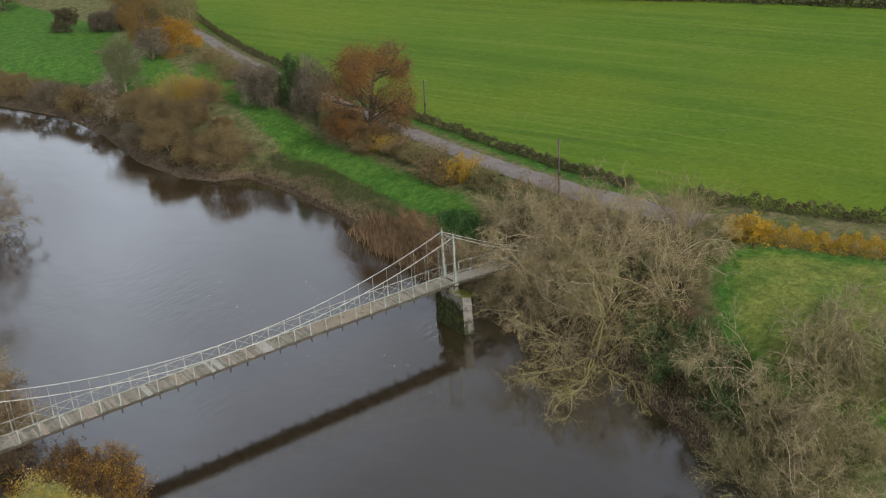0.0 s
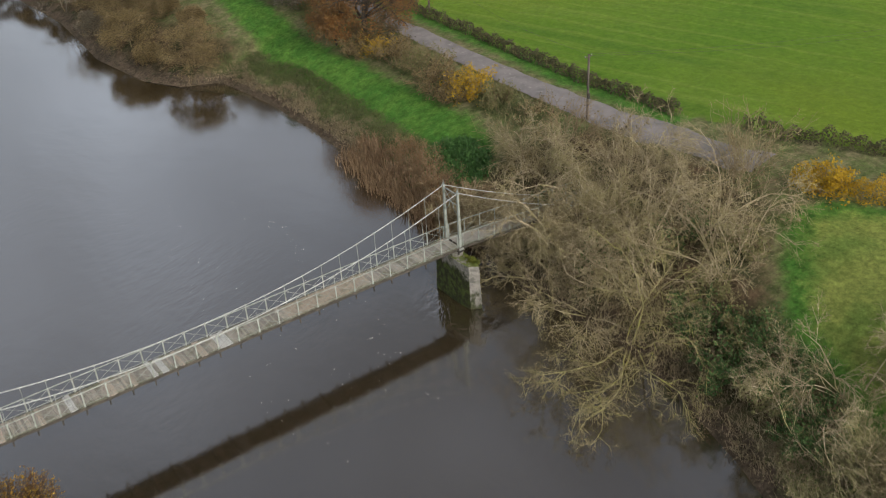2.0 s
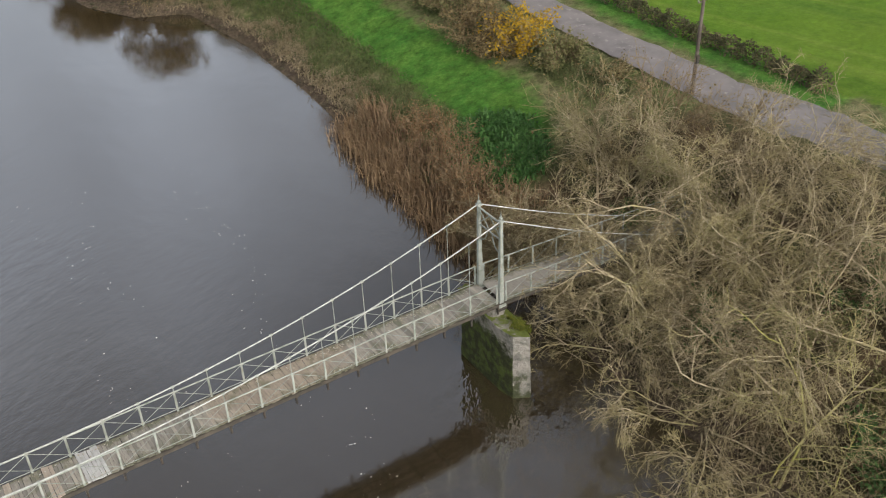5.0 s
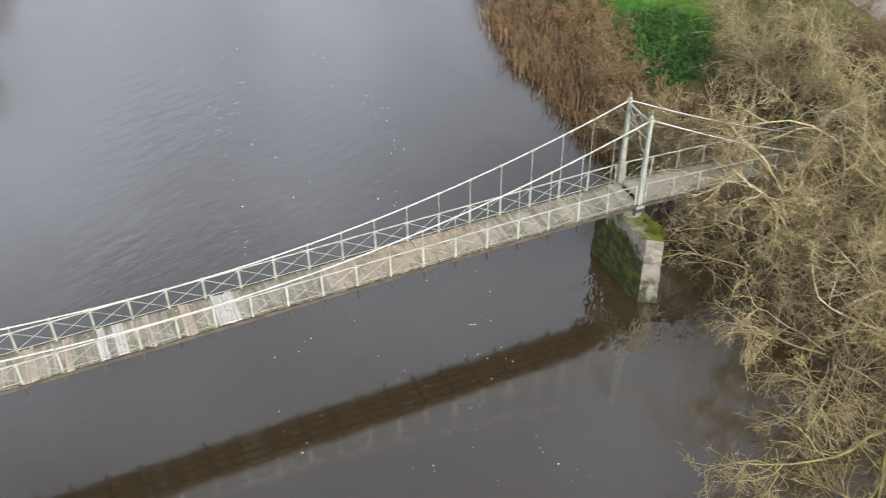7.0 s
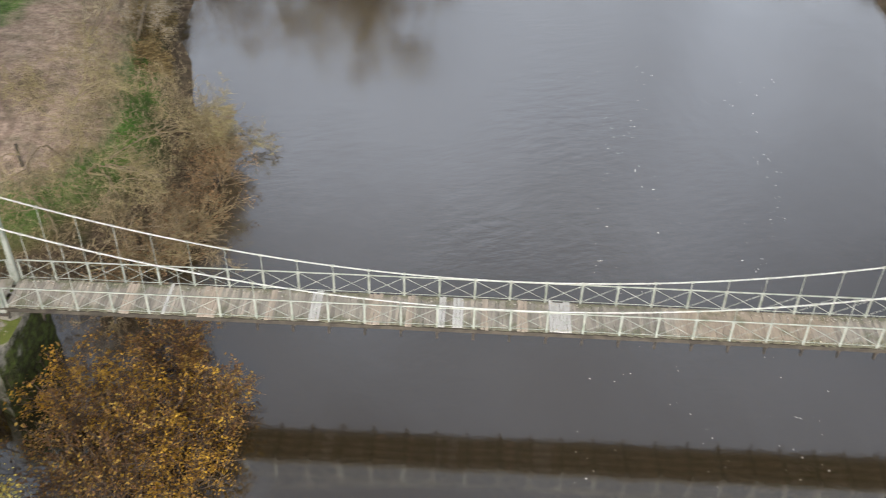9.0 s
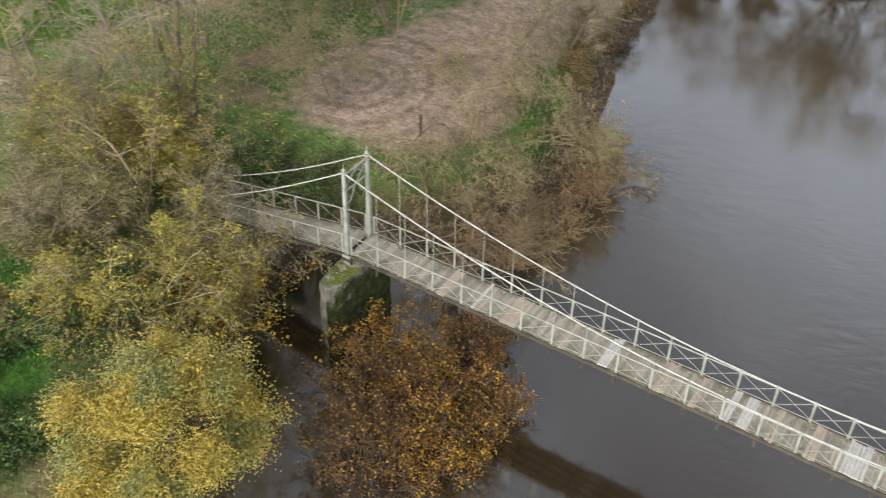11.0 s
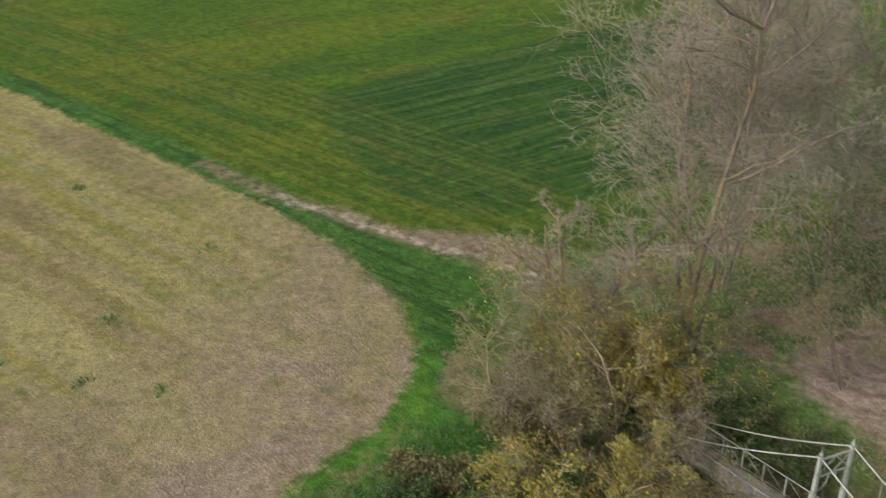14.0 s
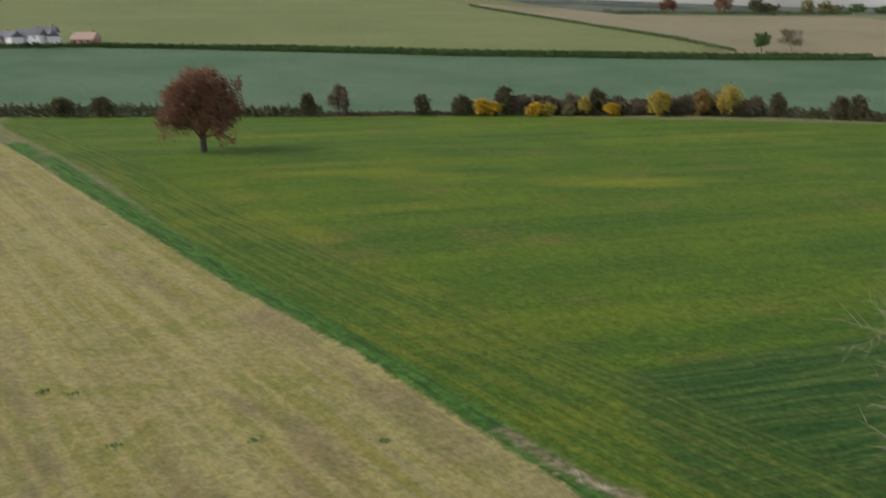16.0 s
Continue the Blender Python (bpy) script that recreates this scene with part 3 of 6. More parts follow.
# ---- plants ----
def grow(rng, roots, spec):
    """Branches level by level. roots: start, direction, length, radius. spec: one dict a level.
    Returns a list of (lines, radii, sides) for each level, and the ends of the last."""
    levels = []
    starts, dirs, lens, rads = [np.asarray(q, float) for q in roots]
    for s in spec:
        n, N = s["seg"], len(starts)
        pts = np.zeros((N, n + 1, 3))
        pts[:, 0] = starts
        d = dirs.copy()
        for j in range(n):
            d = d + rng.normal(size=(N, 3)) * s["wig"] + np.array([0, 0, s["pull"]]) * (j + 1) / n
            d /= np.linalg.norm(d, axis=1, keepdims=True)
            pts[:, j + 1] = pts[:, j] + d * (lens / n)[:, None]
        pts[:, :, 2] = np.maximum(pts[:, :, 2], s.get("floor", -99))
        t = np.linspace(0, 1, n + 1)[None]
        rr = rads[:, None] * (1 - t * (1 - s["taper"]))
        levels.append((pts, rr, s["sides"]))
        c = s.get("kids", 0)
        if not c:
            return levels, pts
        par = np.repeat(np.arange(N), c)
        u = np.clip(rng.uniform(s["from"], 1.0, N * c), 0, 0.999) * n
        j = u.astype(int)
        w = (u - j)[:, None]
        starts = pts[par, j] * (1 - w) + pts[par, j + 1] * w
        along = pts[par, j + 1] - pts[par, j]
        along /= np.linalg.norm(along, axis=1, keepdims=True) + 1e-9
        off = rng.normal(size=(N * c, 3))
        off -= (off * along).sum(1, keepdims=True) * along
        off /= np.linalg.norm(off, axis=1, keepdims=True) + 1e-9
        ang = np.radians(rng.uniform(s["ang"][0], s["ang"][1], (N * c, 1)))
        dirs = along * np.cos(ang) + off * np.sin(ang)
        dirs[:, 2] += s.get("lift", 0.0)
        dirs /= np.linalg.norm(dirs, axis=1, keepdims=True)
        lens = lens[par] * rng.uniform(s["len"][0], s["len"][1], N * c) * (1 - 0.45 * (u / n))
        rads = rads[par] * s["thin"] * rng.uniform(0.7, 1.1, N * c)
    return levels, pts


def plant(name, label, category, x, y, z, group=""):
    e = new(name)
    e.location = (x, y, z)
    e.empty_display_size = 0.5
    return tagged(e, label, category, group)


def stems(rng, count, spread, tilt, length, radius, lean=(0, 0)):
    a = rng.uniform(0, 2 * np.pi, count)
    r = spread * np.sqrt(rng.uniform(0, 1, count))
    st = np.stack([r * np.cos(a), r * np.sin(a), np.full(count, -0.25)], 1)
    ti = np.radians(rng.uniform(tilt[0], tilt[1], count))
    d = np.stack([np.cos(a) * np.sin(ti) + lean[0], np.sin(a) * np.sin(ti) + lean[1], np.cos(ti)], 1)
    d /= np.linalg.norm(d, axis=1, keepdims=True)
    return st, d, rng.uniform(*length, count), np.full(count, radius) * rng.uniform(0.7, 1.15, count)


def bare_tree(name, label, at, seed, count=5, spread=0.8, tilt=(10, 60), length=(7, 10), radius=0.16, lean=(0, 0),
              kids=(9, 6, 4, 3), pull=(-0.10, -0.16, -0.14, -0.12), bark=BARK_WILLOW, twig=TWIG_WILLOW, leaf=None,
              leaf_size=0.12, leaf_share=0.3, wig=(0.16, 0.22, 0.20, 0.18), fine=0.0112, lens=((0.45, 0.80), (0.45, 0.75), (0.5, 0.85), (0.6, 1.1)), ang=(25, 65), group="bare willows", limb=0.0, tip=-0.12):
    rng = np.random.default_rng(seed)
    roots = stems(rng, count, spread, tilt, length, radius * 0.46, lean)
    floor = -at[2] + 0.15
    spec = []
    for i, k in enumerate(kids):
        spec.append(dict(seg=(7, 5, 3, 1)[i], wig=wig[i], pull=pull[i], taper=0.35, sides=(7, 5, 3, 1)[i], kids=k, ang=ang,
                         len=lens[i], thin=(0.42, 0.45, 0.5, 0.6)[i], floor=floor, lift=0.05))
        spec[-1]["from"] = (0.22, 0.12, 0.1, 0.1)[i]
    spec.append(dict(seg=1, wig=0.2 if tip < 0 else 0.08, pull=tip, taper=0.5, sides=1, floor=floor))
    levels, ends = grow(rng, roots, spec)
    least = (limb, limb * 0.6, limb * 0.35, 0, 0)
    levels = [(p, np.maximum(r, max(fine, least[i])), s) for i, (p, r, s) in enumerate(levels)]
    e = plant(name, label, "tree", *at, group=group)
    part("trunk", tubes_mesh("trunk", levels[:3], bark), e)
    part("crown", tubes_mesh("crown", levels[3:], twig, False), e, "tangle of thin bare twigs")
    if leaf is not None:
        tips = ends.reshape(-1, 3)
        pick = tips[rng.uniform(size=len(tips)) < leaf_share]
        part("foliage", leaves_mesh("foliage", pick + rng.normal(size=pick.shape) * 0.12, leaf_size, leaf, rng), e, "remaining autumn leaves")
    return e


def bush(name, label, at, seed, radius, height, leaf, twig, count=40, leaf_n=2500, leaf_size=0.13, tilt=(2, 55), kids=6, fine=0.012, group="bank shrubs", category="bush", share=1.0):
    rng = np.random.default_rng(seed)
    st, d, ln, rd = stems(rng, count, radius * 0.45, tilt, (height * 0.65, height * 1.1), 0.03)
    spec = [dict(seg=4, wig=0.13, pull=-0.08, taper=0.4, sides=3, kids=kids, ang=(15, 50), len=(0.3, 0.6), thin=0.55),
            dict(seg=2, wig=0.2, pull=-0.05, taper=0.4, sides=3, kids=3, ang=(20, 55), len=(0.35, 0.7), thin=0.7),
            dict(seg=1, wig=0.2, pull=0.0, taper=0.5, sides=1)]
    spec[0]["from"], spec[1]["from"] = 0.25, 0.2
    levels, ends = grow(rng, (st, d, ln, rd), spec)
    levels = [(p, np.maximum(r, fine), s) for p, r, s in levels]
    e = plant(name, label, category, *at, group=group)
    part("woody_growth", tubes_mesh("woody_growth", levels, twig, False), e, "thin woody stems")
    if leaf_n:
        tips = np.concatenate([levels[1][0].reshape(-1, 3), ends.reshape(-1, 3)])
        tips = tips[rng.uniform(size=len(tips)) < share]
        pick = tips[rng.integers(0, len(tips), leaf_n)] + rng.normal(size=(leaf_n, 3)) * 0.16
        part("foliage", leaves_mesh("foliage", pick, leaf_size, leaf, rng), e)
    return e


def leafy_tree(name, label, at, seed, height, radius, leaf, bark=BARK_DARK, twig=TWIG_BROWN, leaf_n=9000, leaf_size=0.2, trunk=0.3, clear=0.22, group="leafy trees", fill=0.5, kids=(15, 8, 6), lumps_n=46, lump=0.13):
    rng = np.random.default_rng(seed)
    st = np.array([[0, 0, -0.3]])
    spec = [dict(seg=6, wig=0.06, pull=0.05, taper=0.4, sides=9, kids=kids[0], ang=(35, 85), len=(0.55, 0.95), thin=0.42, lift=0.15),
            dict(seg=4, wig=0.14, pull=0.02, taper=0.35, sides=4, kids=kids[1], ang=(25, 60), len=(0.4, 0.7), thin=0.5),
            dict(seg=3, wig=0.18, pull=-0.03, taper=0.4, sides=3, kids=kids[2], ang=(25, 65), len=(0.4, 0.75), thin=0.5),
            dict(seg=1, wig=0.2, pull=-0.08, taper=0.5, sides=1)]
    spec[0]["from"], spec[1]["from"], spec[2]["from"] = clear, 0.25, 0.2
    levels, ends = grow(rng, (st, np.array([[0.03, 0.02, 1.0]]), np.array([height * 0.80]), np.array([trunk])), spec)
    span = np.percentile(np.abs(ends[..., :2]).ravel(), 96)
    fit = np.array([radius / span, radius / span, 1.0])
    top = np.percentile(ends[..., 2], 99.5)
    fit[2] = height / top
    tucked = []
    for p, r, s in levels:
        p = p * fit
        far = np.hypot(p[..., 0], p[..., 1])
        k = np.where(far > radius * 0.9, (radius * 0.9 + 0.3 * (far - radius * 0.9)) / (far + 1e-9), 1.0)
        p[..., :2] *= k[..., None]
        p[..., 2] = np.maximum(p[..., 2], clear * height * 0.9 * np.clip(far / (0.3 * radius) - 0.5, 0, 1) - 0.3)
        tucked.append((p, np.maximum(r, 0.012), s))
    levels = tucked
    ends = levels[-1][0]
    e = plant(name, label, "tree", *at, group=group)
    part("trunk", tubes_mesh("trunk", levels[:2], bark), e)
    tagged(part("branchwork", tubes_mesh("branchwork", levels[2:], twig, False), e), kind="stuff")
    tips = np.concatenate([ends.reshape(-1, 3), levels[2][0][:, 1:].reshape(-1, 3)])
    k = int(leaf_n * fill)
    pick = tips[rng.integers(0, len(tips), leaf_n - k)] + rng.normal(size=(leaf_n - k, 3)) * radius * 0.06
    # clumps that round the crown out
    lumps = rng.normal(size=(lumps_n, 3))
    lumps /= np.linalg.norm(lumps, axis=1, keepdims=True)
    lumps = lumps[lumps[:, 2] > -0.75] * rng.uniform(0.55, 0.86, (1, 1))
    lumps = np.concatenate([lumps, [(0, 0, 0.78), (0.25, -0.2, 0.7), (-0.25, 0.15, 0.72)]])
    mid = height * (0.5 + clear * 0.5)
    c = lumps[rng.integers(0, len(lumps), k)] + rng.normal(size=(k, 3)) * lump
    pick = np.concatenate([pick, np.array([0, 0, mid]) + c * np.array([radius, radius, height - mid])])
    part("crown", leaves_mesh("crown", pick, leaf_size, leaf, rng), e)
    return e


def line_points(poly, step):
    out = []
    for (x0, y0), (x1, y1) in zip(poly, poly[1:]):
        n = max(1, int(math.hypot(x1 - x0, y1 - y0) / step))
        out += [(x0 + (x1 - x0) * i / n, y0 + (y1 - y0) * i / n) for i in range(n)]
    return np.array(out + [poly[-1]])


def hedge(name, label, poly, seed, width, height, leaf, per_m=170, leaf_size=0.13, twig=TWIG_BROWN, group="hedges", stem_rate=4.0):
    """A hedge along a line: woody stems, and leaves that fill an uneven bank."""
    rng = np.random.default_rng(seed)
    c = line_points(poly, 0.5)
    L = len(c) * 0.5
    n = int(L * per_m)
    u = rng.uniform(0, len(c) - 1.001, n)
    i = u.astype(int)
    p = c[i] + (c[i + 1] - c[i]) * (u - i)[:, None]
    t = c[i + 1] - c[i]
    t /= np.linalg.norm(t, axis=1, keepdims=True) + 1e-9
    nrm = np.stack([-t[:, 1], t[:, 0]], 1)
    hh = height * (0.78 + 0.25 * np.sin(u * 0.9 + seed) * np.sin(u * 0.37) + 0.16 * np.sin(u * 2.3 + 1.7 * seed))
    a = rng.uniform(0, np.pi, n)
    q = np.sqrt(rng.uniform(0.35, 1.0, n))
    side = np.cos(a) * q * width / 2 * (0.85 + 0.3 * np.sin(u * 1.3))
    zz = 0.12 + np.sin(a) * q * hh + rng.normal(size=n) * 0.06
    xy = p + nrm * side[:, None]
    base = np.array([ground_z(*c[len(c) // 2])])[0]
    gz = np.array([ground_z(a, b) for a, b in c])
    z = gz[i] + zz - base
    o = c[len(c) // 2]
    pts = np.stack([xy[:, 0] - o[0], xy[:, 1] - o[1], z], 1)
    e = plant(name, label, "hedge", o[0], o[1], base, group)
    part("foliage", leaves_mesh("foliage", pts, leaf_size, leaf, rng), e)
    m = int(L * stem_rate)
    k = rng.integers(0, len(c), m)
    st = np.stack([c[k, 0] - o[0] + rng.normal(size=m) * width * 0.15, c[k, 1] - o[1] + rng.normal(size=m) * width * 0.15, gz[k] - base - 0.1], 1)
    d = rng.normal(size=(m, 3)) * 0.3 + np.array([0, 0, 1.0])
    d /= np.linalg.norm(d, axis=1, keepdims=True)
    lv, _ = grow(rng, (st, d, rng.uniform(0.45, 0.85, m) * height, np.full(m, 0.025)),
                 [dict(seg=2, wig=0.16, pull=0, taper=0.4, sides=3, kids=3, ang=(20, 60), len=(0.3, 0.6), thin=0.6) | {"from": 0.3},
                  dict(seg=1, wig=0.2, pull=0, taper=0.5, sides=1)])
    wood = part("woody_growth", tubes_mesh("woody_growth", [(p, np.maximum(r, 0.01), s) for p, r, s in lv], twig, False), e)
    tagged(wood, kind="stuff")
    return e


def blades(name, label, centres, seed, material, height, per=26, spread=0.35, width=0.035, droop=0.5, category="grass"):
    """Tufts of bent blades round the centres, as one growth."""
    rng = np.random.default_rng(seed)
    c = np.repeat(np.asarray(centres, float), per, axis=0)
    n = len(c)
    b = c + np.concatenate([rng.normal(size=(n, 2)) * spread, np.zeros((n, 1))], 1)
    a = rng.uniform(0, 2 * np.pi, n)
    out = np.stack([np.cos(a), np.sin(a), np.zeros(n)], 1)
    side = np.stack([-np.sin(a), np.cos(a), np.zeros(n)], 1)
    h = height * rng.uniform(0.5, 1.2, n)[:, None]
    up = np.array([0, 0, 1.0])
    k = droop * rng.uniform(0.2, 1.2, n)[:, None]
    m1, top = b + up * h * 0.6 + out * h * k * 0.25, b + up * h * (1 - 0.35 * k) + out * h * k
    w = width * rng.uniform(0.6, 1.3, n)[:, None]
    v = np.stack([b - side * w, b + side * w, m1 + side * w * 0.8, m1 - side * w * 0.8, top], 1).reshape(-1, 3)
    i = np.arange(n)[:, None] * 5
    f = np.concatenate([i + np.array([0, 1, 2]), i + np.array([0, 2, 3]), i + np.array([3, 2, 4])], 1).reshape(-1, 3)
    ob = new(name, mesh_of(name, v, f, material))
    return tagged(ob, label, category, kind="stuff")

# ---- terrain: a river between two banks, fields on both sides ----
EAST_LINE = [(-400, -60), (-80, -9), (-62, -5.5), (-46, -3), (-36, -1.2), (-32.2, 0.2), (-26, 2.5), (-20, 4.2), (-15.3, 5.2), (-11, 5.2), (-4, 4.6), (3, 6.0), (10, 5.5), (18, 5.6), (26.5, 6.6),
             (33.7, 7.0), (43.6, 6.9), (53, 5.6), (55, 1.5), (60, -1.2), (71, -2.8), (88.8, -1.6), (104, -2.8), (112, -5.1), (122.7, -9), (150, -22), (200, -60), (270, -120), (600, -420)]
WEST_LINE = [(-400, -130), (-80, -40), (-30, -37), (-14, -39), (-6, -46), (-2, -48), (2, -47.4), (6, -43.2), (10, -39.8), (16, -38.5), (23, -41.2), (28, -42.5), (31, -44), (37, -44.4),
             (43, -45.4), (50, -46.2), (53.5, -37), (57, -27.5), (64, -26.5), (90, -36), (120, -53), (160, -88), (230, -155), (500, -430)]
EY, EX = [p[0] for p in EAST_LINE], [p[1] for p in EAST_LINE]
WY, WX = [p[0] for p in WEST_LINE], [p[1] for p in WEST_LINE]


WATER_Z = -0.2


def ground_height(x, y):
    """Height of the ground over the water, for arrays or numbers."""
    x, y = np.asarray(x, float), np.asarray(y, float)
    de, dw = x - np.interp(y, EY, EX), np.interp(y, WY, WX) - x
    ze = np.interp(de, [-4, 0, 1.2, 3.5, 7, 12, 17, 40, 160, 500, 4000], [-1.6, 0, 0.7, 1.9, 3.1, 4.1, 4.9, 5.0, 6.5, 22, 60])
    zw = np.interp(dw, [-4, 0, 2, 4, 7, 10], [-1.6, 0, 1.2, 2.8, 3.7, 3.92])
    rise = np.interp(-x - 0.15 * y, [90, 200, 280, 420, 520, 640, 1000, 1300, 1700, 2800, 4000, 4600], [0, 1.6, 3.0, 3.0, 12, 24, 48, 72, 44, 70, 150, 60])
    rise = np.where(-x < 1700, np.minimum(rise, np.interp(y, [150, 250, 500], [72, 43.5, 41])), rise * (0.86 + 0.16 * np.sin(y * 0.0016 + 0.8)))
    zw = zw + rise
    z = np.where(de > -4, ze, np.where(dw > -4, zw, -1.6))
    z = np.where((de <= -4) & (dw <= -4), -1.6, z)
    wave = np.sin(x * 0.61 + 1.3 * np.sin(y * 0.43)) * np.sin(y * 0.53 + 0.8 * np.sin(x * 0.37))
    fade = np.clip(np.minimum(np.maximum(de, dw), 6) / 6, 0, 1)
    return z + wave * 0.10 * fade


def ground_z(x, y):
    return float(ground_height(x, y))


def signed_inside(x, y, poly):
    """Metres inside a polygon, negative outside."""
    best = np.full(x.shape, 1e9)
    inside = np.zeros(x.shape, bool)
    for (x0, y0), (x1, y1) in zip(poly, poly[1:] + poly[:1]):
        dx, dy = x1 - x0, y1 - y0
        t = np.clip(((x - x0) * dx + (y - y0) * dy) / (dx * dx + dy * dy + 1e-9), 0, 1)
        best = np.minimum(best, np.hypot(x - x0 - t * dx, y - y0 - t * dy))
        if dy:
            cross = (y0 > y) != (y1 > y)
            inside ^= cross & (x < x0 + (y - y0) / dy * dx)
    return np.where(inside, best, -best)


def near_line(x, y, poly, width):
    """Metres inside a band of that half width along a line."""
    best = np.full(x.shape, 1e9)
    for (x0, y0), (x1, y1) in zip(poly, poly[1:]):
        dx, dy = x1 - x0, y1 - y0
        t = np.clip(((x - x0) * dx + (y - y0) * dy) / (dx * dx + dy * dy + 1e-9), 0, 1)
        best = np.minimum(best, np.hypot(x - x0 - t * dx, y - y0 - t * dy))
    return width - best


STUBBLE_EDGE = [(-303, -112.5), (-197, -64), (-147, -41), (-120, -27), (-101, -18.4), (-86.6, -12.3), (-77.2, -9.3), (-69.5, -8.6), (-64.8, -9.4), (-61.8, -11.1), (-58.6, -13.8), (-56.5, -17.6), (-54.9, -20.9), (-54.0, -24.2), (-53.4, -28), (-54, -40), (-62, -70)]
STUBBLE = STUBBLE_EDGE + [(-62, -260), (-420, -400), (-420, -170)]
CROP = [(-357, -128), (-228, -70), (-155, -42), (-108, -22.2), (-93, -13), (-87, -9.6), (-79.4, -5.0), (-71, 3), (-66, 22), (-60, 42), (-60, 160), (-300, 160), (-372, 16), (-398, -141)]
DARK_CROP = [(-84, -3), (-78, 2), (-76, 40), (-118, 50), (-116, 29), (-107.6, -1.8), (-98, -2.8)]
BARE = [(-84, -7.4), (-79, -4.9), (-76.5, -0.6), (-71, 4.0), (-68, 2.0), (-72.6, -2.2), (-79.2, -6.3)]
LEAVES = [(-51.5, 7.3), (-54.6, 9.4), (-55.6, 15.4), (-53.2, 19.3), (-51.5, 29), (-52, 40), (-46, 40), (-45.6, 29), (-44.4, 21.4), (-42.9, 14.2), (-45.2, 9.2)]
GROVE = [(-74, -2), (-62, -5), (-54, -8), (-40, -8), (-36, 60), (-60, 80), (-72, 40), (-70, 12)]
BANK_TOP = [(-55, -40), (-54.5, -26), (-57, -16), (-61, -11), (-56, -9), (-50, -10), (-46, -18), (-45, -40)]
RUT_LINE = [(-57.4, -12.6), (-56.3, -14.4), (-54.5, -18.3), (-53.3, -21.7), (-52.6, -26)]
EAST_FIELD = [(37.6, 152.9), (33.5, 117.8), (30.4, 91.8), (27.6, 49.1), (27.5, 35.8), (27.3, 15.4), (28.5, 3.1), (31.7, -6.9), (38.0, -19.6), (55.3, -52.6), (300, -150), (480, 420), (90, 480)]
MEADOW = [(20.4, 103), (15.6, 92), (14.0, 78.7), (12.5, 68.8), (10.8, 58), (9.8, 48.1), (10.9, 35.6), (10.7, 23), (10.4, 16), (13.6, 12.4), (15.6, 18), (15.6, 34), (15.2, 48), (16.0, 65), (20.0, 84), (23.5, 101)]
THICKET = [(4, -27), (5.6, -10), (6.4, 3), (9, 9), (15, 11), (20.5, 7), (23, -3), (22, -10.5), (17, -15), (10, -22), (8, -30)]
LEFT_MEADOW = [(-5.0, 132.0), (-1.2, 114.0), (3.2, 104.0), (9.6, 93.0), (15.0, 92.0), (18.7, 112), (22.0, 142.7), (20.4, 166.1), (14.6, 224.9), (-91.7, 406.4), (-37.3, 232.0), (-12.4, 169.4)]
YARD = [(17.5, -16.2), (10.2, -22.8), (7.5, -30.5), (8.2, -40.1), (38.0, -39.1), (29.5, -22.9), (25.4, -15.2), (21.1, -13.7)]
FAR_GREEN = [(-399, -141), (-381, -61), (-371, 16), (-355, 90), (-339, 122), (-300, 158), (-330, 330), (-572, 330), (-568, 197), (-580, 43), (-596, -48), (-612, -143), (-606, -200), (-560, -330), (-420, -300)]
FAR_PALE = [(-612, -400), (-612, -143), (-596, -48), (-580, 43), (-575, 120), (-603, 211), (-744, 184), (-908, 158), (-1093, 126), (-1500, 60), (-1500, -500)]
FAR_TAN = [(-603, 213), (-568, 197), (-569, 283), (-580, 420), (-985, 470), (-960, 330), (-1130, 128), (-908, 160), (-744, 186)]
STRIP_TIP = [(-96, -14.6), (-87, -10.7), (-79.4, -6.8), (-73.0, -2.6), (-67, -2.5), (-62, -6), (-64, -11), (-80, -12)]
ROAD_LINE = [(70, 215), (48, 178), (36, 157), (31.6, 143), (32.4, 132), (31.6, 122), (29.3, 110), (26.8, 92), (24.9, 68), (23.5, 44), (23.0, 25), (23.0, 12), (24.0, 3), (25.0, -3), (25.9, -7.5)]
TRACK_LINE = [(-96, -14.6), (-87.5, -10.6), (-81.6, -7.2), (-76.5, -4.2), (-72.1, -1.4), (-67, 2.4)]


def spaced(lo, hi, step, far, ratio=1.11):
    """Grid lines, even between lo and hi and then ever wider out to far."""
    a = list(np.arange(lo, hi + step / 2, step))
    for sign, edge in ((1, hi), (-1, lo)):
        d, q = step, edge
        while abs(q) < far:
            d *= ratio
            q += sign * d
            a.append(q)
    return np.array(sorted(a))


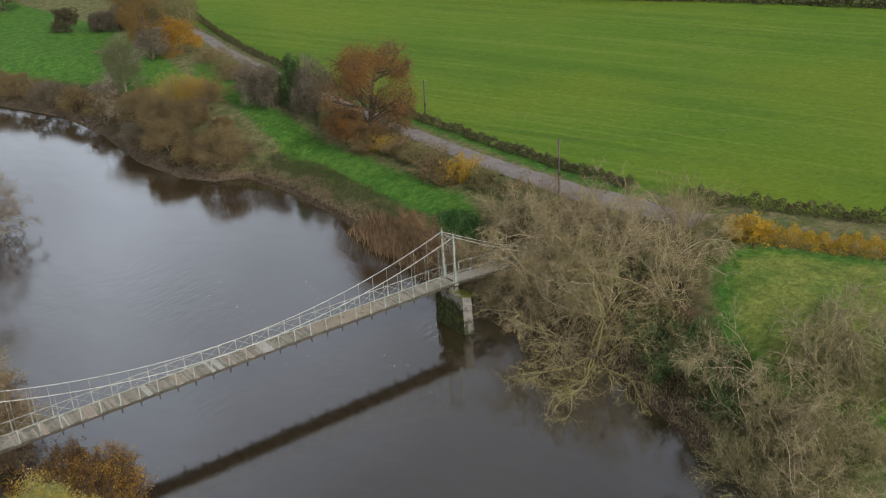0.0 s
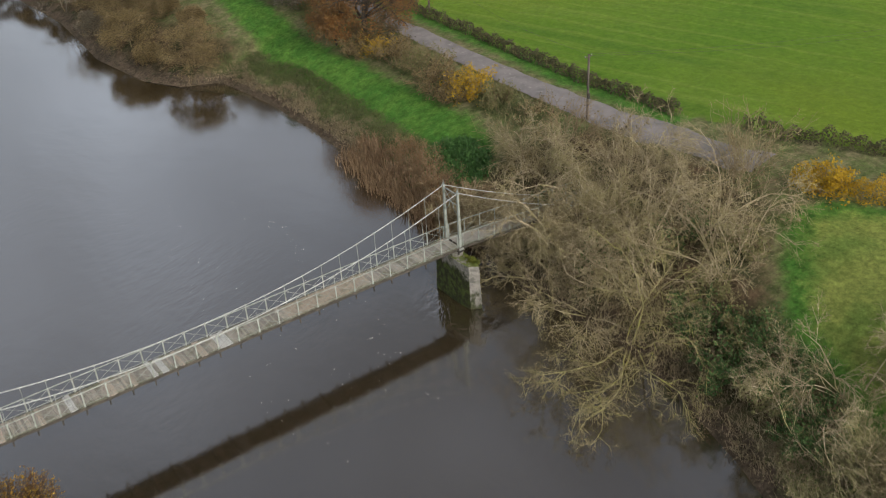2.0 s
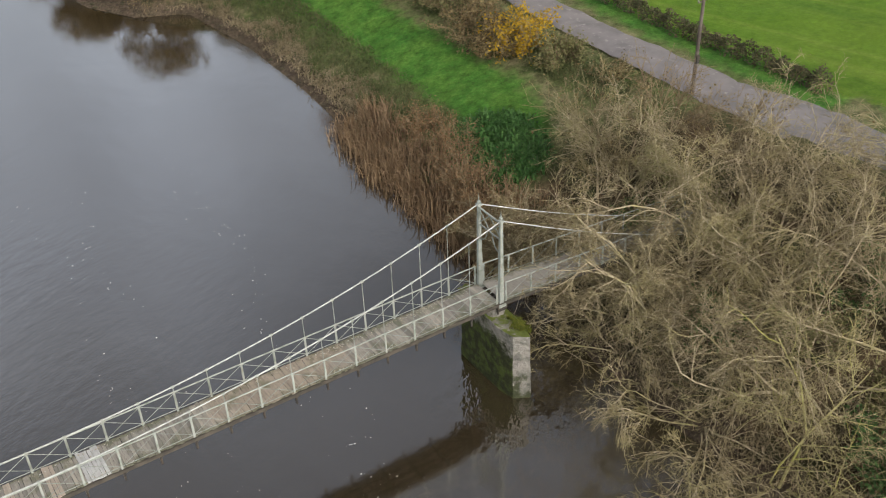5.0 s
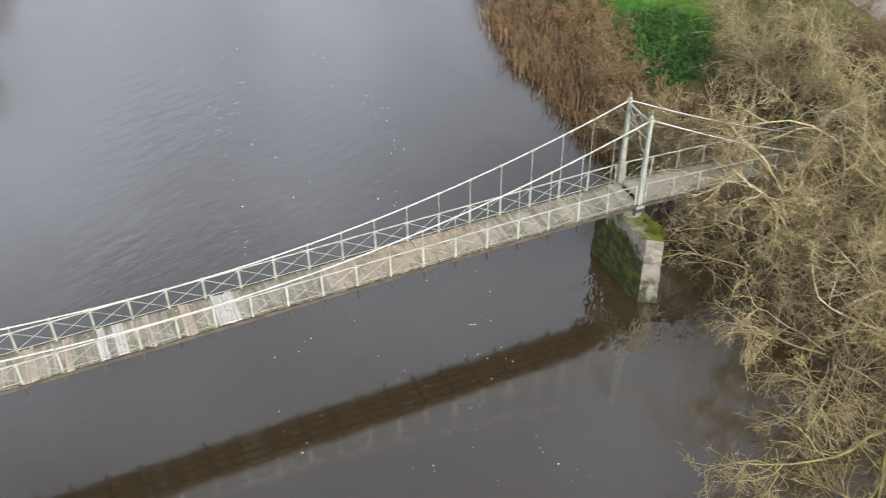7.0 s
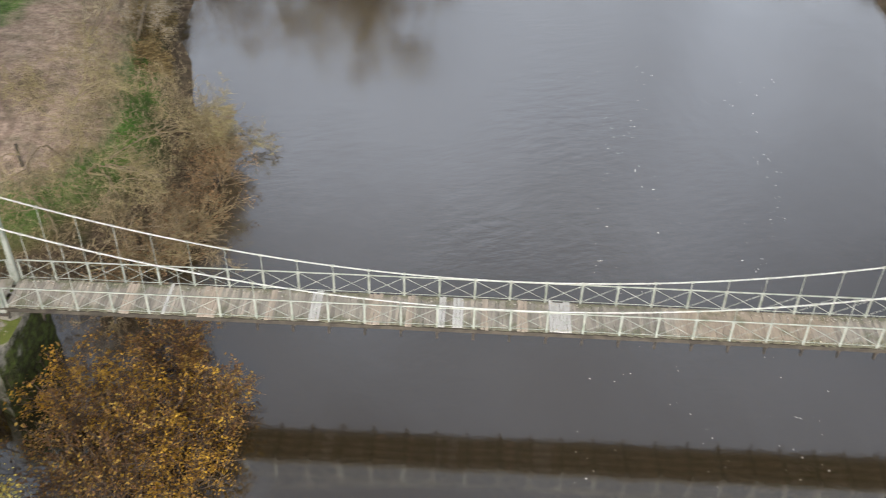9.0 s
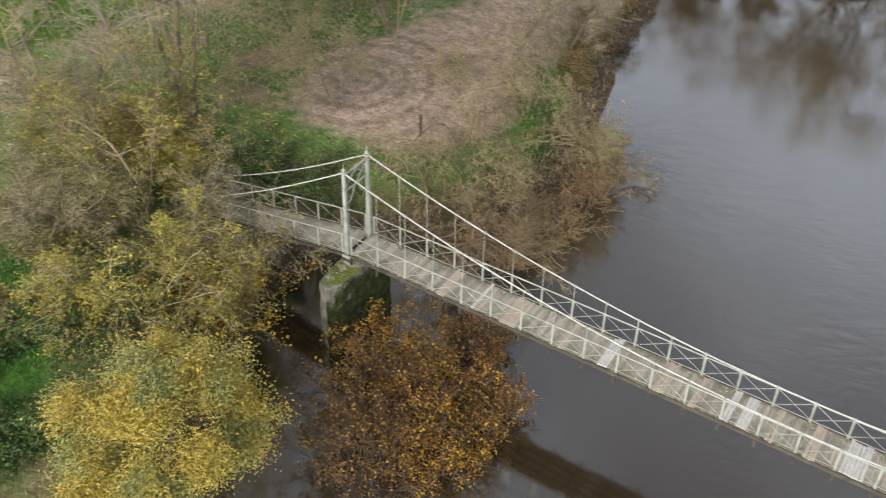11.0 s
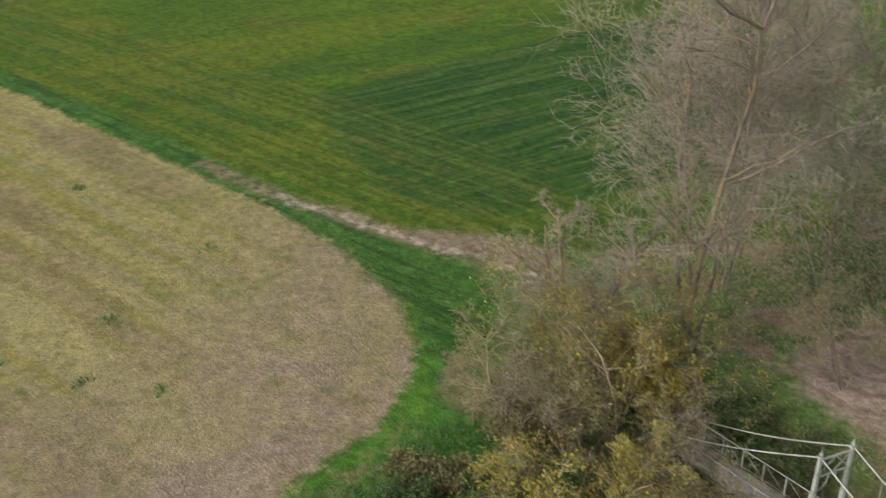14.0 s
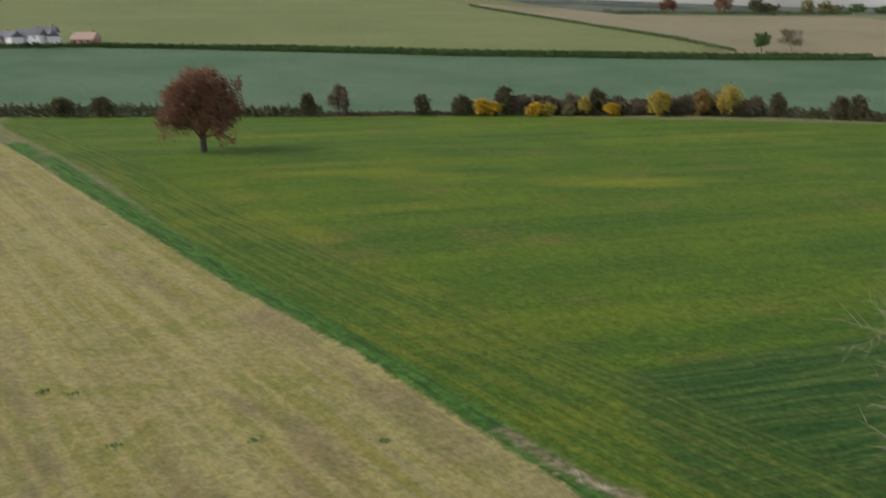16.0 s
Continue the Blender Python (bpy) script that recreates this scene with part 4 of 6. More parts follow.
def build_ground():
    gx, gy = spaced(-125, 45, 0.8, 4600), spaced(-45, 110, 0.8, 4600)
    X, Y = np.meshgrid(gx, gy, indexing="ij")
    Z = ground_height(X, Y)
    n, m = X.shape
    v = np.stack([X, Y, Z], -1).reshape(-1, 3)
    i = np.arange(n * m).reshape(n, m)
    f = np.stack([i[:-1, :-1], i[1:, :-1], i[1:, 1:], i[:-1, 1:]], -1).reshape(-1, 4)
    me = mesh_of("ground", v, f, GROUND, True)
    x, y = v[:, 0], v[:, 1]
    de, dw = x - np.interp(y, EY, EX), np.interp(y, WY, WX) - x
    stub = signed_inside(x, y, STUBBLE)
    crop = signed_inside(x, y, CROP)
    zones = {
        "zone_meadow": np.maximum.reduce([signed_inside(x, y, MEADOW), signed_inside(x, y, LEFT_MEADOW), signed_inside(x, y, YARD), near_line(x, y, [(30.3, 90.9), (27.3, 49.0), (27.3, 35.8), (26.8, 15.4), (27.6, 3.6)], 1.6), signed_inside(x, y, BANK_TOP), near_line(x, y, [(-43.5, 27), (-42.0, 20), (-41.6, 13)], 1.3)]),
        "zone_east_field": signed_inside(x, y, EAST_FIELD),
        "zone_crop": crop,
        "zone_dark_crop": signed_inside(x, y, DARK_CROP),
        "zone_headland": np.minimum(crop, 11 - np.abs(-stub - 9)),
        "zone_strip": np.where(x < -54, np.maximum(np.minimum(-stub, signed_inside(x, y, STRIP_TIP)), np.minimum(-stub, near_line(x, y, STUBBLE_EDGE, np.interp(-x, [54, 62, 75, 90, 140, 300], [1.7, 1.8, 2.2, 2.7, 3.3, 7.0])))), -9.0),
        "zone_verge": np.where(x > -72, np.minimum(np.minimum(-stub, 1.5 + stub) + 0.3, -y - 9.0), -9.0),
        "zone_rut": np.maximum(near_line(x, y, RUT_LINE, 0.22), near_line(x, y, [(p[0] + 1.25, p[1] + 0.5) for p in RUT_LINE], 0.18)),
        "zone_stubble": stub,
        "zone_inland": np.maximum(-x - 68.0, 0.0),
        "zone_pale_crop": np.maximum(near_line(x, y, [(-242, -34), (-226, 0), (-214, 45), (-196, 120)], 7.0), near_line(x, y, [(-225, -48), (-186, -36), (-140, -17)], 3.2)),
        "zone_bare": np.maximum(np.minimum(signed_inside(x, y, BARE), 1.0), near_line(x, y, TRACK_LINE, 0.5)),
        "zone_grove": np.minimum(signed_inside(x, y, GROVE), dw - 2.0),
        "zone_track": near_line(x, y, TRACK_LINE[1:], 0.25),
        "zone_leaves": signed_inside(x, y, LEAVES),
        "zone_mud": np.where(de > -4, 1.1 - de, np.where(dw > -4, 1.6 - dw, 1.0)),
        "zone_thicket": np.maximum.reduce([np.minimum(signed_inside(x, y, THICKET), de - 0.5), np.minimum.reduce([7.5 - de, y - 54.0, de + 1.0]), np.minimum.reduce([2.6 - dw, dw + 0.5, y - 3.0, 20 - y])]),
        "zone_plot": signed_inside(x, y, YARD) - 1.8,
        "zone_far_green": signed_inside(x, y, FAR_GREEN),
        "zone_far_pale": signed_inside(x, y, FAR_PALE),
        "zone_far_hills": np.where(x < -1300, 40.0, -40.0),
        "zone_far_tan": signed_inside(x, y, FAR_TAN),
    }
    for key, val in zones.items():
        at = me.attributes.new(key, "FLOAT", "POINT")
        at.data.foreach_set("value", np.clip(val, -40, 40).astype(np.float32))
    ob = new("ground", me)
    tagged(ob, "grass fields, stubble and muddy river banks", "ground", kind="structure")


def build_water():
    v = [(-560, -420, WATER_Z), (120, -420, WATER_Z), (120, 720, WATER_Z), (-560, 720, WATER_Z)]
    ob = new("water", mesh_of("water", v, [(0, 1, 2, 3)], WATER))
    tagged(ob, "grey-brown slow river reflecting an overcast sky", "river", kind="structure")


def build_road():
    c = line_points(ROAD_LINE, 1.0)
    # smooth the run
    for _ in range(6):
        c[1:-1] = (c[:-2] + 2 * c[1:-1] + c[2:]) / 4
    t = np.gradient(c, axis=0)
    t /= np.linalg.norm(t, axis=1, keepdims=True)
    nrm = np.stack([-t[:, 1], t[:, 0]], 1)
    y = c[:, 1]
    half = np.interp(y, [-6, 2, 8, 16, 30, 90], [2.4, 2.4, 2.05, 1.7, 1.5, 1.4])
    rng = np.random.default_rng(5)
    off = np.linspace(-1, 1, 7)
    rag = 1 + 0.05 * rng.normal(size=(len(c), 2))
    w = np.where(off[None] < 0, rag[:, :1], rag[:, 1:]) * half[:, None] * off[None]
    P = c[:, None] + nrm[:, None] * w[..., None]
    Z = ground_height(P[..., 0], P[..., 1])
    crown = ground_height(c[:, 0], c[:, 1])[:, None] + 0.10 - 0.05 * np.abs(off)[None] ** 2
    Z = np.maximum(Z + 0.03, crown)
    Z[:, 0] -= 0.12
    Z[:, -1] -= 0.12
    v = np.concatenate([P, Z[..., None]], 2).reshape(-1, 3)
    i = np.arange(len(v)).reshape(len(c), 7)
    f = np.stack([i[:-1, :-1], i[1:, :-1], i[1:, 1:], i[:-1, 1:]], -1).reshape(-1, 4)
    ob = new("road", mesh_of("road", v, f, ROAD, True))
    tagged(ob, "narrow worn grey asphalt lane beside a hedge", "road", kind="structure")


build_ground()
build_water()
build_road()

# ---- the suspension footbridge ----
PANEL, PANELS = 1.5, 28
SPAN = PANEL * PANELS + 0.5
DECK, CAMBER = 4.42, 0.04
EAST_END, WEST_END = 13.8, -SPAN - 9.2


def deck_z(x):
    """Top of the deck: all but level over the river, falling along the approach spans."""
    if x > 0:
        return DECK - 0.068 * x
    if x < -SPAN:
        return DECK - 0.178 * (-SPAN - x)
    return DECK + CAMBER * (1 - (2 * -x / SPAN - 1) ** 2)


def cable_z(x):
    low, top = DECK + 1.12, 8.92
    return low + (top - low) * (2 * -x / SPAN - 1) ** 2


RAIL_Y, RAIL_H = 0.90, 1.05
bridge = plant("suspension_footbridge", "white painted iron suspension footbridge with weathered timber deck", "bridge", 0, 0, 0)


def build_tower(x, label):
    """Two tapered legs with ball finials, joined by a braced portal with curved brackets."""
    top, foot, y = 8.92, DECK - 0.25, 0.86
    tower = part("tower", tubes_mesh("portal_beam", [bar((0, -y, top - 0.16), (0, y, top - 0.16), 0.05)], PAINT), bridge, label, (x, 0, 0))
    part("portal_beam", tubes_mesh("portal_beam", [bar((0, -y, top - 1.05), (0, y, top - 1.05), 0.04)], PAINT), tower)
    for a, b in (((-y, top - 1.0), (0.0, top - 0.2)), ((y, top - 1.0), (0.0, top - 0.2)), ((-y, top - 0.2), (0.0, top - 1.0)), ((y, top - 0.2), (0.0, top - 1.0))):
        part("brace", tubes_mesh("brace", [bar((0, *a), (0, *b), 0.026)], PAINT), tower)
    for s in (-1, 1):
        curve = [(0, s * (y - 0.05 - 0.62 * math.sin(k * math.pi / 12)), top - 1.85 + 0.80 * (1 - math.cos(k * math.pi / 12))) for k in range(7)]
        part("bracket", tubes_mesh("bracket", [(np.array([curve]), np.full((1, 7), 0.03), 5)], PAINT), tower, "curved iron bracket")
        bm = bmesh.new()
        box(bm, (-0.13, s * y - 0.11, foot), (0.13, s * y + 0.11, top), 0.02)
        for v in bm.verts:
            k = (v.co.z - foot) / (top - foot)
            v.co.x *= 1 - 0.45 * k
            v.co.y = s * y + (v.co.y - s * y) * (1 - 0.35 * k)
        box(bm, (-0.2, s * y - 0.18, foot - 0.02), (0.2, s * y + 0.18, foot + 0.14), 0.02)
        box(bm, (-0.12, s * y - 0.12, top - 0.08), (0.12, s * y + 0.12, top + 0.04), 0.02)
        part("leg", bm_mesh("leg", bm, PAINT), tower)
        bm = bmesh.new()
        bmesh.ops.create_uvsphere(bm, u_segments=10, v_segments=7, radius=0.09, matrix=Matrix.Translation((0, s * y, top + 0.13)))
        bmesh.ops.create_cone(bm, segments=8, radius1=0.035, radius2=0.008, depth=0.34, matrix=Matrix.Translation((0, s * y, top + 0.36)))
        part("finial", bm_mesh("finial", bm, PAINT, True), tower, "ball finial with a spike")
        bm = bmesh.new()
        box(bm, (-0.24, s * y - 0.2, foot - 0.20), (0.24, s * y + 0.2, foot - 0.02), 0.03)
        part("foot_plate", bm_mesh("foot_plate", bm, DARK_IRON), tower)


def build_cables():
    for s in (-1, 1):
        y = s * 0.88
        xs = np.linspace(0, -SPAN, 57)
        line = [(x, y, cable_z(x)) for x in xs]
        part("main_cable", tubes_mesh("main_cable", [(np.array([line]), np.full((1, 57), 0.033), 6)], CABLE), bridge, "pale galvanised suspension cable")
        for x0, x1, z1 in ((0, 11.6, 3.7), (-SPAN, -SPAN - 9.6, 3.7)):
            pts = [(x0 + (x1 - x0) * k / 10, y + s * 0.25 * k / 10, cable_z(x0) + (z1 - cable_z(x0)) * k / 10 - 0.25 * math.sin(math.pi * k / 10)) for k in range(11)]
            part("back_stay", tubes_mesh("back_stay", [(np.array([pts]), np.full((1, 11), 0.028), 6)], CABLE), bridge)
        for k in range(1, PANELS):
            x = -0.25 - PANEL * k
            g = [bar((x, y, deck_z(x) - 0.1), (x, y, cable_z(x)), 0.018, 5), bar((x - 0.06, y, cable_z(x)), (x + 0.06, y, cable_z(x)), 0.058, 6)]
            part("hanger", tubes_mesh("hanger", g, PAINT), bridge)


def rail_run(x0, x1, s, n, braced=True):
    """Flat posts, top rail and crossed braces of one side between two ends."""
    y = s * RAIL_Y
    xs = [x0 + (x1 - x0) * i / n for i in range(n + 1)]
    top = [(x, y, deck_z(x) + RAIL_H) for x in xs]
    part("top_rail", tubes_mesh("top_rail", [(np.array([top]), np.full((1, n + 1), 0.033), 6)], PAINT), bridge)
    mid = [(x, y, deck_z(x) + 0.10) for x in xs]
    part("bottom_rail", tubes_mesh("bottom_rail", [(np.array([mid]), np.full((1, n + 1), 0.016), 5)], PAINT), bridge)
    for x in xs:
        bm = bmesh.new()
        box(bm, (x - 0.045, y - 0.02, deck_z(x) - 0.16), (x + 0.045, y + 0.02, deck_z(x) + RAIL_H), 0.006)
        part("rail_post", bm_mesh("rail_post", bm, PAINT), bridge)
    for a, b in zip(xs, xs[1:]):
        g = [bar((a, y + 0.012, deck_z(a) + 0.1), (b, y + 0.012, deck_z(b) + RAIL_H - 0.04), 0.015, 4)]
        if braced:
            g.append(bar((a, y - 0.012, deck_z(a) + RAIL_H - 0.04), (b, y - 0.012, deck_z(b) + 0.1), 0.015, 4))
        part("cross_brace", tubes_mesh("cross_brace", g, PAINT), bridge)


def build_deck():
    rng = random.Random(11)
    # beams under the deck, with their dark ends and raking struts showing past the rails
    for k in range(PANELS + 1):
        x = -0.25 - PANEL * k
        bm = bmesh.new()
        z = deck_z(x)
        box(bm, (x - 0.05, -1.02, z - 0.36), (x + 0.05, 1.02, z - 0.22), 0.01)
        for s in (-1, 1):
            box(bm, (x - 0.045, s * 0.97 - 0.045, z - 0.60), (x + 0.045, s * 0.97 + 0.045, z - 0.36), 0.006)
        part("cross_beam", bm_mesh("cross_beam", bm, DARK_IRON), bridge)
        for s in (-1, 1):
            g = [bar((x, s * 1.0, z - 0.30), (x + 0.36, s * 0.93, z - 0.06), 0.02, 5)]
            part("strut", tubes_mesh("strut", g, DARK_IRON), bridge, "short raking iron strut")
    # edge bearers, and three unseen inner ones added to darken the deck's reflection
    for y in (-0.91, -0.46, 0.0, 0.46, 0.91):
        for x0, x1 in ((EAST_END, 0.0), (0.0, -SPAN), (-SPAN, WEST_END)):
            n = 24
            xs = [x0 + (x1 - x0) * i / n for i in range(n + 1)]
            bm = bmesh.new()
            prev = None
            for x in xs:
                z = deck_z(x)
                ring = [bm.verts.new((x, y + a, z + b)) for a, b in ((-0.07, -0.22), (0.07, -0.22), (0.07, -0.046), (-0.07, -0.046))]
                if prev:
                    for i in range(4):
                        bm.faces.new((prev[i], prev[(i + 1) % 4], ring[(i + 1) % 4], ring[i]))
                else:
                    bm.faces.new(ring)
                prev = ring
            bm.faces.new(prev[::-1])
            bmesh.ops.recalc_face_normals(bm, faces=bm.faces)
            part("stringer", bm_mesh("stringer", bm, DARK_TIMBER), bridge, "dark timber bearer under the planks, the inner ones added to darken the reflection")
    # approach decks, planks joined
    bm = bmesh.new()
    for x0, x1 in ((0.1, EAST_END), (WEST_END, -SPAN - 0.1)):
        x = x0
        while x < x1:
            z = deck_z(x + 0.07) + rng.uniform(-0.006, 0.006)
            e = rng.uniform(-0.03, 0.03)
            box(bm, (x, -0.90 + e, z - 0.04), (x + 0.138, 0.90 + e, z))
            x += 0.15
    tagged(part("planking", bm_mesh("planking", bm, PLANK), bridge, "worn grey planks of the approach spans"), kind="stuff")


def build_planks():
    rng = random.Random(4)

    def shape(material, top=0.0):
        bm = bmesh.new()
        box(bm, (-0.069, -0.91 - rng.uniform(-0.03, 0.05), -0.04), (0.069, 0.91 + rng.uniform(-0.03, 0.05), top), 0.006)
        return bm_mesh("plank", bm, material)

    shapes = [shape(PLANK) for _ in range(6)]
    pale = [shape(NEW_PLANK, 0.006) for _ in range(2)]
    tan = [shape(TAN_PLANK, 0.003) for _ in range(2)]
    # stretches that were mended with newer timber, in metres from the tower
    mended = ((18.72, 19.58), (23.18, 23.72), (24.0, 24.3), (29.2, 29.6), (35.6, 35.8))
    patched = ((20.5, 20.95), (26.6, 27.3), (33.6, 34.3), (31.1, 31.4), (25.3, 25.6), (22.2, 22.4), (37.2, 37.6))
    n = 282
    for i in range(n):
        d = 0.2 + (SPAN - 0.4) * i / (n - 1)
        x = -d
        new_wood = any(a <= d <= b for a, b in mended)
        old_patch = any(a <= d <= b for a, b in patched)
        me = rng.choice(pale if new_wood else tan if old_patch else shapes)
        ob = part("plank", me, bridge, "pale new plank" if new_wood else "", (x, rng.uniform(-0.02, 0.02), deck_z(x) + rng.uniform(-0.008, 0.008)))
        slope = CAMBER * 4 * (1 - 2 * d / SPAN) / SPAN
        ob.rotation_euler = (0, math.atan(slope), rng.uniform(-0.015, 0.015))


def build_litter():
    """Dead leaves and droppings that have gathered along the rails of the deck."""
    rng = np.random.default_rng(31)
    n = 1500
    x = -np.where(rng.uniform(size=n) < 0.3, rng.uniform(0.8, 9.0, n), rng.uniform(0.5, SPAN - 0.5, n))
    run = 0.5 + 0.5 * np.sin(x * 0.9) * np.sin(x * 0.31 + 1.0)
    keep = rng.uniform(size=n) < 0.15 + 0.85 * run
    x = x[keep]
    y = np.where(rng.uniform(size=len(x)) < 0.72, 0.80 - np.abs(rng.normal(size=len(x))) * 0.16, -0.84 + np.abs(rng.normal(size=len(x))) * 0.08)
    z = np.array([deck_z(v) for v in x]) + 0.02
    me = leaves_mesh("leaf_litter", np.stack([x, y, z], 1), 0.05, LITTER, rng, 0.9, 1.3)
    tagged(new("leaf_litter", me), "pale dead leaves scattered along the bridge deck", "leaves", kind="stuff")


def build_pier(name, label, x, y=0.0):
    """A tall battered pier with a blunt skewed cutwater at each end and a bearing block under the deck."""
    e = plant(name, label, "pier", x, y, 0, "bridge piers")
    plan = [(-0.62, -1.5), (-0.47, -2.45), (0.20, -2.86), (0.52, -2.1), (0.60, 1.5), (0.0, 2.2), (-0.62, 1.5)]

    def stack(part_name, levels, rough, cuts, text=""):
        bm = bmesh.new()
        rings = [[bm.verts.new((px * k, py * q, z)) for px, py in plan] for z, k, q in levels]
        n = len(plan)
        for a, b in zip(rings, rings[1:]):
            for i in range(n):
                bm.faces.new((a[i], a[(i + 1) % n], b[(i + 1) % n], b[i]))
        bm.faces.new(rings[-1])
        bm.faces.new(rings[0][::-1])
        bmesh.ops.subdivide_edges(bm, edges=bm.edges[:], cuts=cuts, use_grid_fill=True)
        for v in bm.verts:
            h = noise.noise(v.co * 2.2 + Vector((x, 0, 0))) + 0.5 * noise.noise(v.co * 6.0 + Vector((x, 3, 0)))
            v.co += Vector((v.co.x, v.co.y, 0)).normalized() * rough * h
            if v.co.z > 3.3:
                v.co.z += 0.06 * noise.noise(v.co * 3.0)
        bmesh.ops.recalc_face_normals(bm, faces=bm.faces)
        part(part_name, bm_mesh(part_name, bm, STONE), e, text)

    stack("shaft", [(z, 1 + 0.035 * (3.5 - z), 1 + 0.012 * (3.5 - z)) for z in (-1.5, -0.6, 0.2, 1.0, 1.8, 2.6, 3.2, 3.52)], 0.06, 2)
    stack("bearing_block", [(3.52, 0.80, 0.30), (3.98, 0.76, 0.28)], 0.03, 1)


def build_abutment(x0, x1, label):
    bm = bmesh.new()
    box(bm, (min(x0, x1), -1.1, 0.4), (max(x0, x1), 1.1, min(deck_z(x0), deck_z(x1)) - 0.24), 0.05)
    bmesh.ops.subdivide_edges(bm, edges=bm.edges[:], cuts=2, use_grid_fill=True)
    ob = new("abutment", bm_mesh("abutment", bm, STONE))
    tagged(ob, label, "abutment")


build_tower(0, "eastern pair of white painted tower legs")
build_tower(-SPAN, "western pair of white painted tower legs")
build_cables()
for s in (-1, 1):
    rail_run(-0.25, -0.25 - PANEL * PANELS, s, PANELS)
    rail_run(0.25, EAST_END - 0.3, s, 9, False)
    rail_run(-SPAN - 0.25, WEST_END + 0.3, s, 6, False)
build_deck()
build_litter()
build_pier("stone_pier", "battered stone river pier with green moss", 0.0)
build_pier("stone_pier", "battered stone pier near the western bank", -SPAN)
rngp = np.random.default_rng(52)
turf = np.stack([0.28 + rngp.normal(size=46) * 0.13, -1.9 + rngp.normal(size=46) * 0.30, np.full(46, 3.5)], 1)
turf = turf[(turf[:, 0] < 0.5) & (turf[:, 1] < -1.2)]
blades("pier_turf", "yellow-green tuft of grass growing on the stone pier", turf, 52, TURF, 0.24, 22, 0.06, 0.02, 1.2)
turf = np.stack([-0.5 + rngp.normal(size=26) * 0.12, 1.15 + rngp.normal(size=26) * 0.2, np.full(26, 3.5)], 1)
blades("pier_turf", "yellow-green tuft of grass growing on the stone pier", turf, 53, TURF, 0.5, 22, 0.08, 0.02, 0.9)
build_abutment(EAST_END - 1.6, EAST_END + 0.4, "low stone abutment in the eastern bank")
build_abutment(WEST_END + 1.6, WEST_END - 0.5, "low stone abutment in the western bank")


# ---- east bank: willows at the bridge ----
def on(x, y):
    return (x, y, ground_z(x, y))


W = "bare spreading willow with tangled olive-brown twigs on the bank"
bare_tree("willow_tree", W, on(7.7, -4.1), 1, 8, 1.0, (10, 62), (6, 8.5), 0.16, (-0.08, 0.1))
bare_tree("willow_tree", W, on(6.6, -2.9), 13, 6, 0.6, (15, 65), (3.6, 4.8), 0.10, (-0.15, 0.25))
bare_tree("willow_tree", W, on(5.6, -3.8), 15, 8, 0.5, (10, 60), (4.2, 5.6), 0.10, (-0.12, -0.05))
bare_tree("willow_tree", W, on(7.6, 2.6), 14, 8, 0.6, (8, 60), (4.0, 5.2), 0.10, (-0.02, 0.05))
bare_tree("willow_tree", W, on(9.6, -4.6), 16, 8, 0.5, (8, 56), (5.0, 6.4), 0.12, (0.0, -0.1))
bare_tree("willow_tree", W, on(6.8, 4.4), 17, 7, 0.5, (5, 55), (4.0, 5.4), 0.10, (-0.30, 0.0))
bare_tree("willow_tree", W, on(10.4, 4.2), 11, 7, 1.0, (12, 60), (4.6, 6.2), 0.13, (-0.05, 0.0))
bare_tree("willow_tree", W, on(12.8, -5.8), 2, 8, 1.4, (10, 62), (6.5, 9), 0.17)
bare_tree("willow_tree", W, on(9.3, -11.4), 3, 8, 1.2, (15, 72), (6.0, 8), 0.16, (-0.15, 0))
bare_tree("willow_tree", "bare willow leaning out low over the river", on(4.9, -14.0), 4, 8, 0.6, (25, 66), (7.0, 9.0), 0.15, (-0.55, -0.60), bark=BARK_MOSSY)
bare_tree("willow_tree", W, on(5.4, -9.4), 18, 8, 0.6, (15, 66), (4.4, 6.0), 0.11, (-0.15, -0.25))
bare_tree("willow_tree", W, on(16.5, -1.2), 5, 7, 1.2, (8, 55), (4.5, 6.2), 0.12)
bare_tree("willow_tree", W, on(14.2, 5.6), 6, 8, 1.5, (5, 50), (3.8, 5.4), 0.10, twig=TWIG_PALE, kids=(7, 6, 4, 3))
bare_tree("willow_tree", W, on(17.2, -9.8), 7, 7, 1.2, (8, 58), (5.5, 8), 0.13)
bare_tree("willow_tree", W, on(13.0, -14.9), 12, 7, 1.2, (8, 65), (5.5, 8), 0.13)
bare_tree("willow_tree", "pale bare willow scrub beside a mown plot", on(9.0, -28.8), 8, 7, 1.5, (10, 65), (4.5, 7), 0.10, twig=TWIG_PALE, kids=(7, 6, 4, 3))
bare_tree("willow_tree", "pale bare willow scrub beside a mown plot", on(3.8, -31.0), 9, 7, 1.2, (10, 70), (4, 6.5), 0.10, twig=TWIG_PALE, kids=(7, 6, 4, 3))
bare_tree("willow_tree", "pale bare willow scrub beside a mown plot", on(13.8, -33.0), 10, 7, 1.5, (10, 60), (5, 7), 0.10, twig=TWIG_PALE, kids=(7, 6, 4, 3))
for i, (x, y, r, h) in enumerate(((14.9, 10.0, 2.2, 4.2), (17.9, 7.6, 2.2, 4.4), (12.7, 6.4, 2.0, 2.6), (18.9, 2.9, 2.0, 3.4), (24.1, -7.4, 2.4, 5.4), (20.8, -8.6, 2.2, 4.8), (19.7, 14.2, 1.4, 1.6))):
    bush("thicket", "leafless brown thicket by the lane", on(x, y), 40 + i, r, h, LEAF_SCRUB, TWIG_BROWN if i % 2 else TWIG_WILLOW, 34, 350, 0.10)
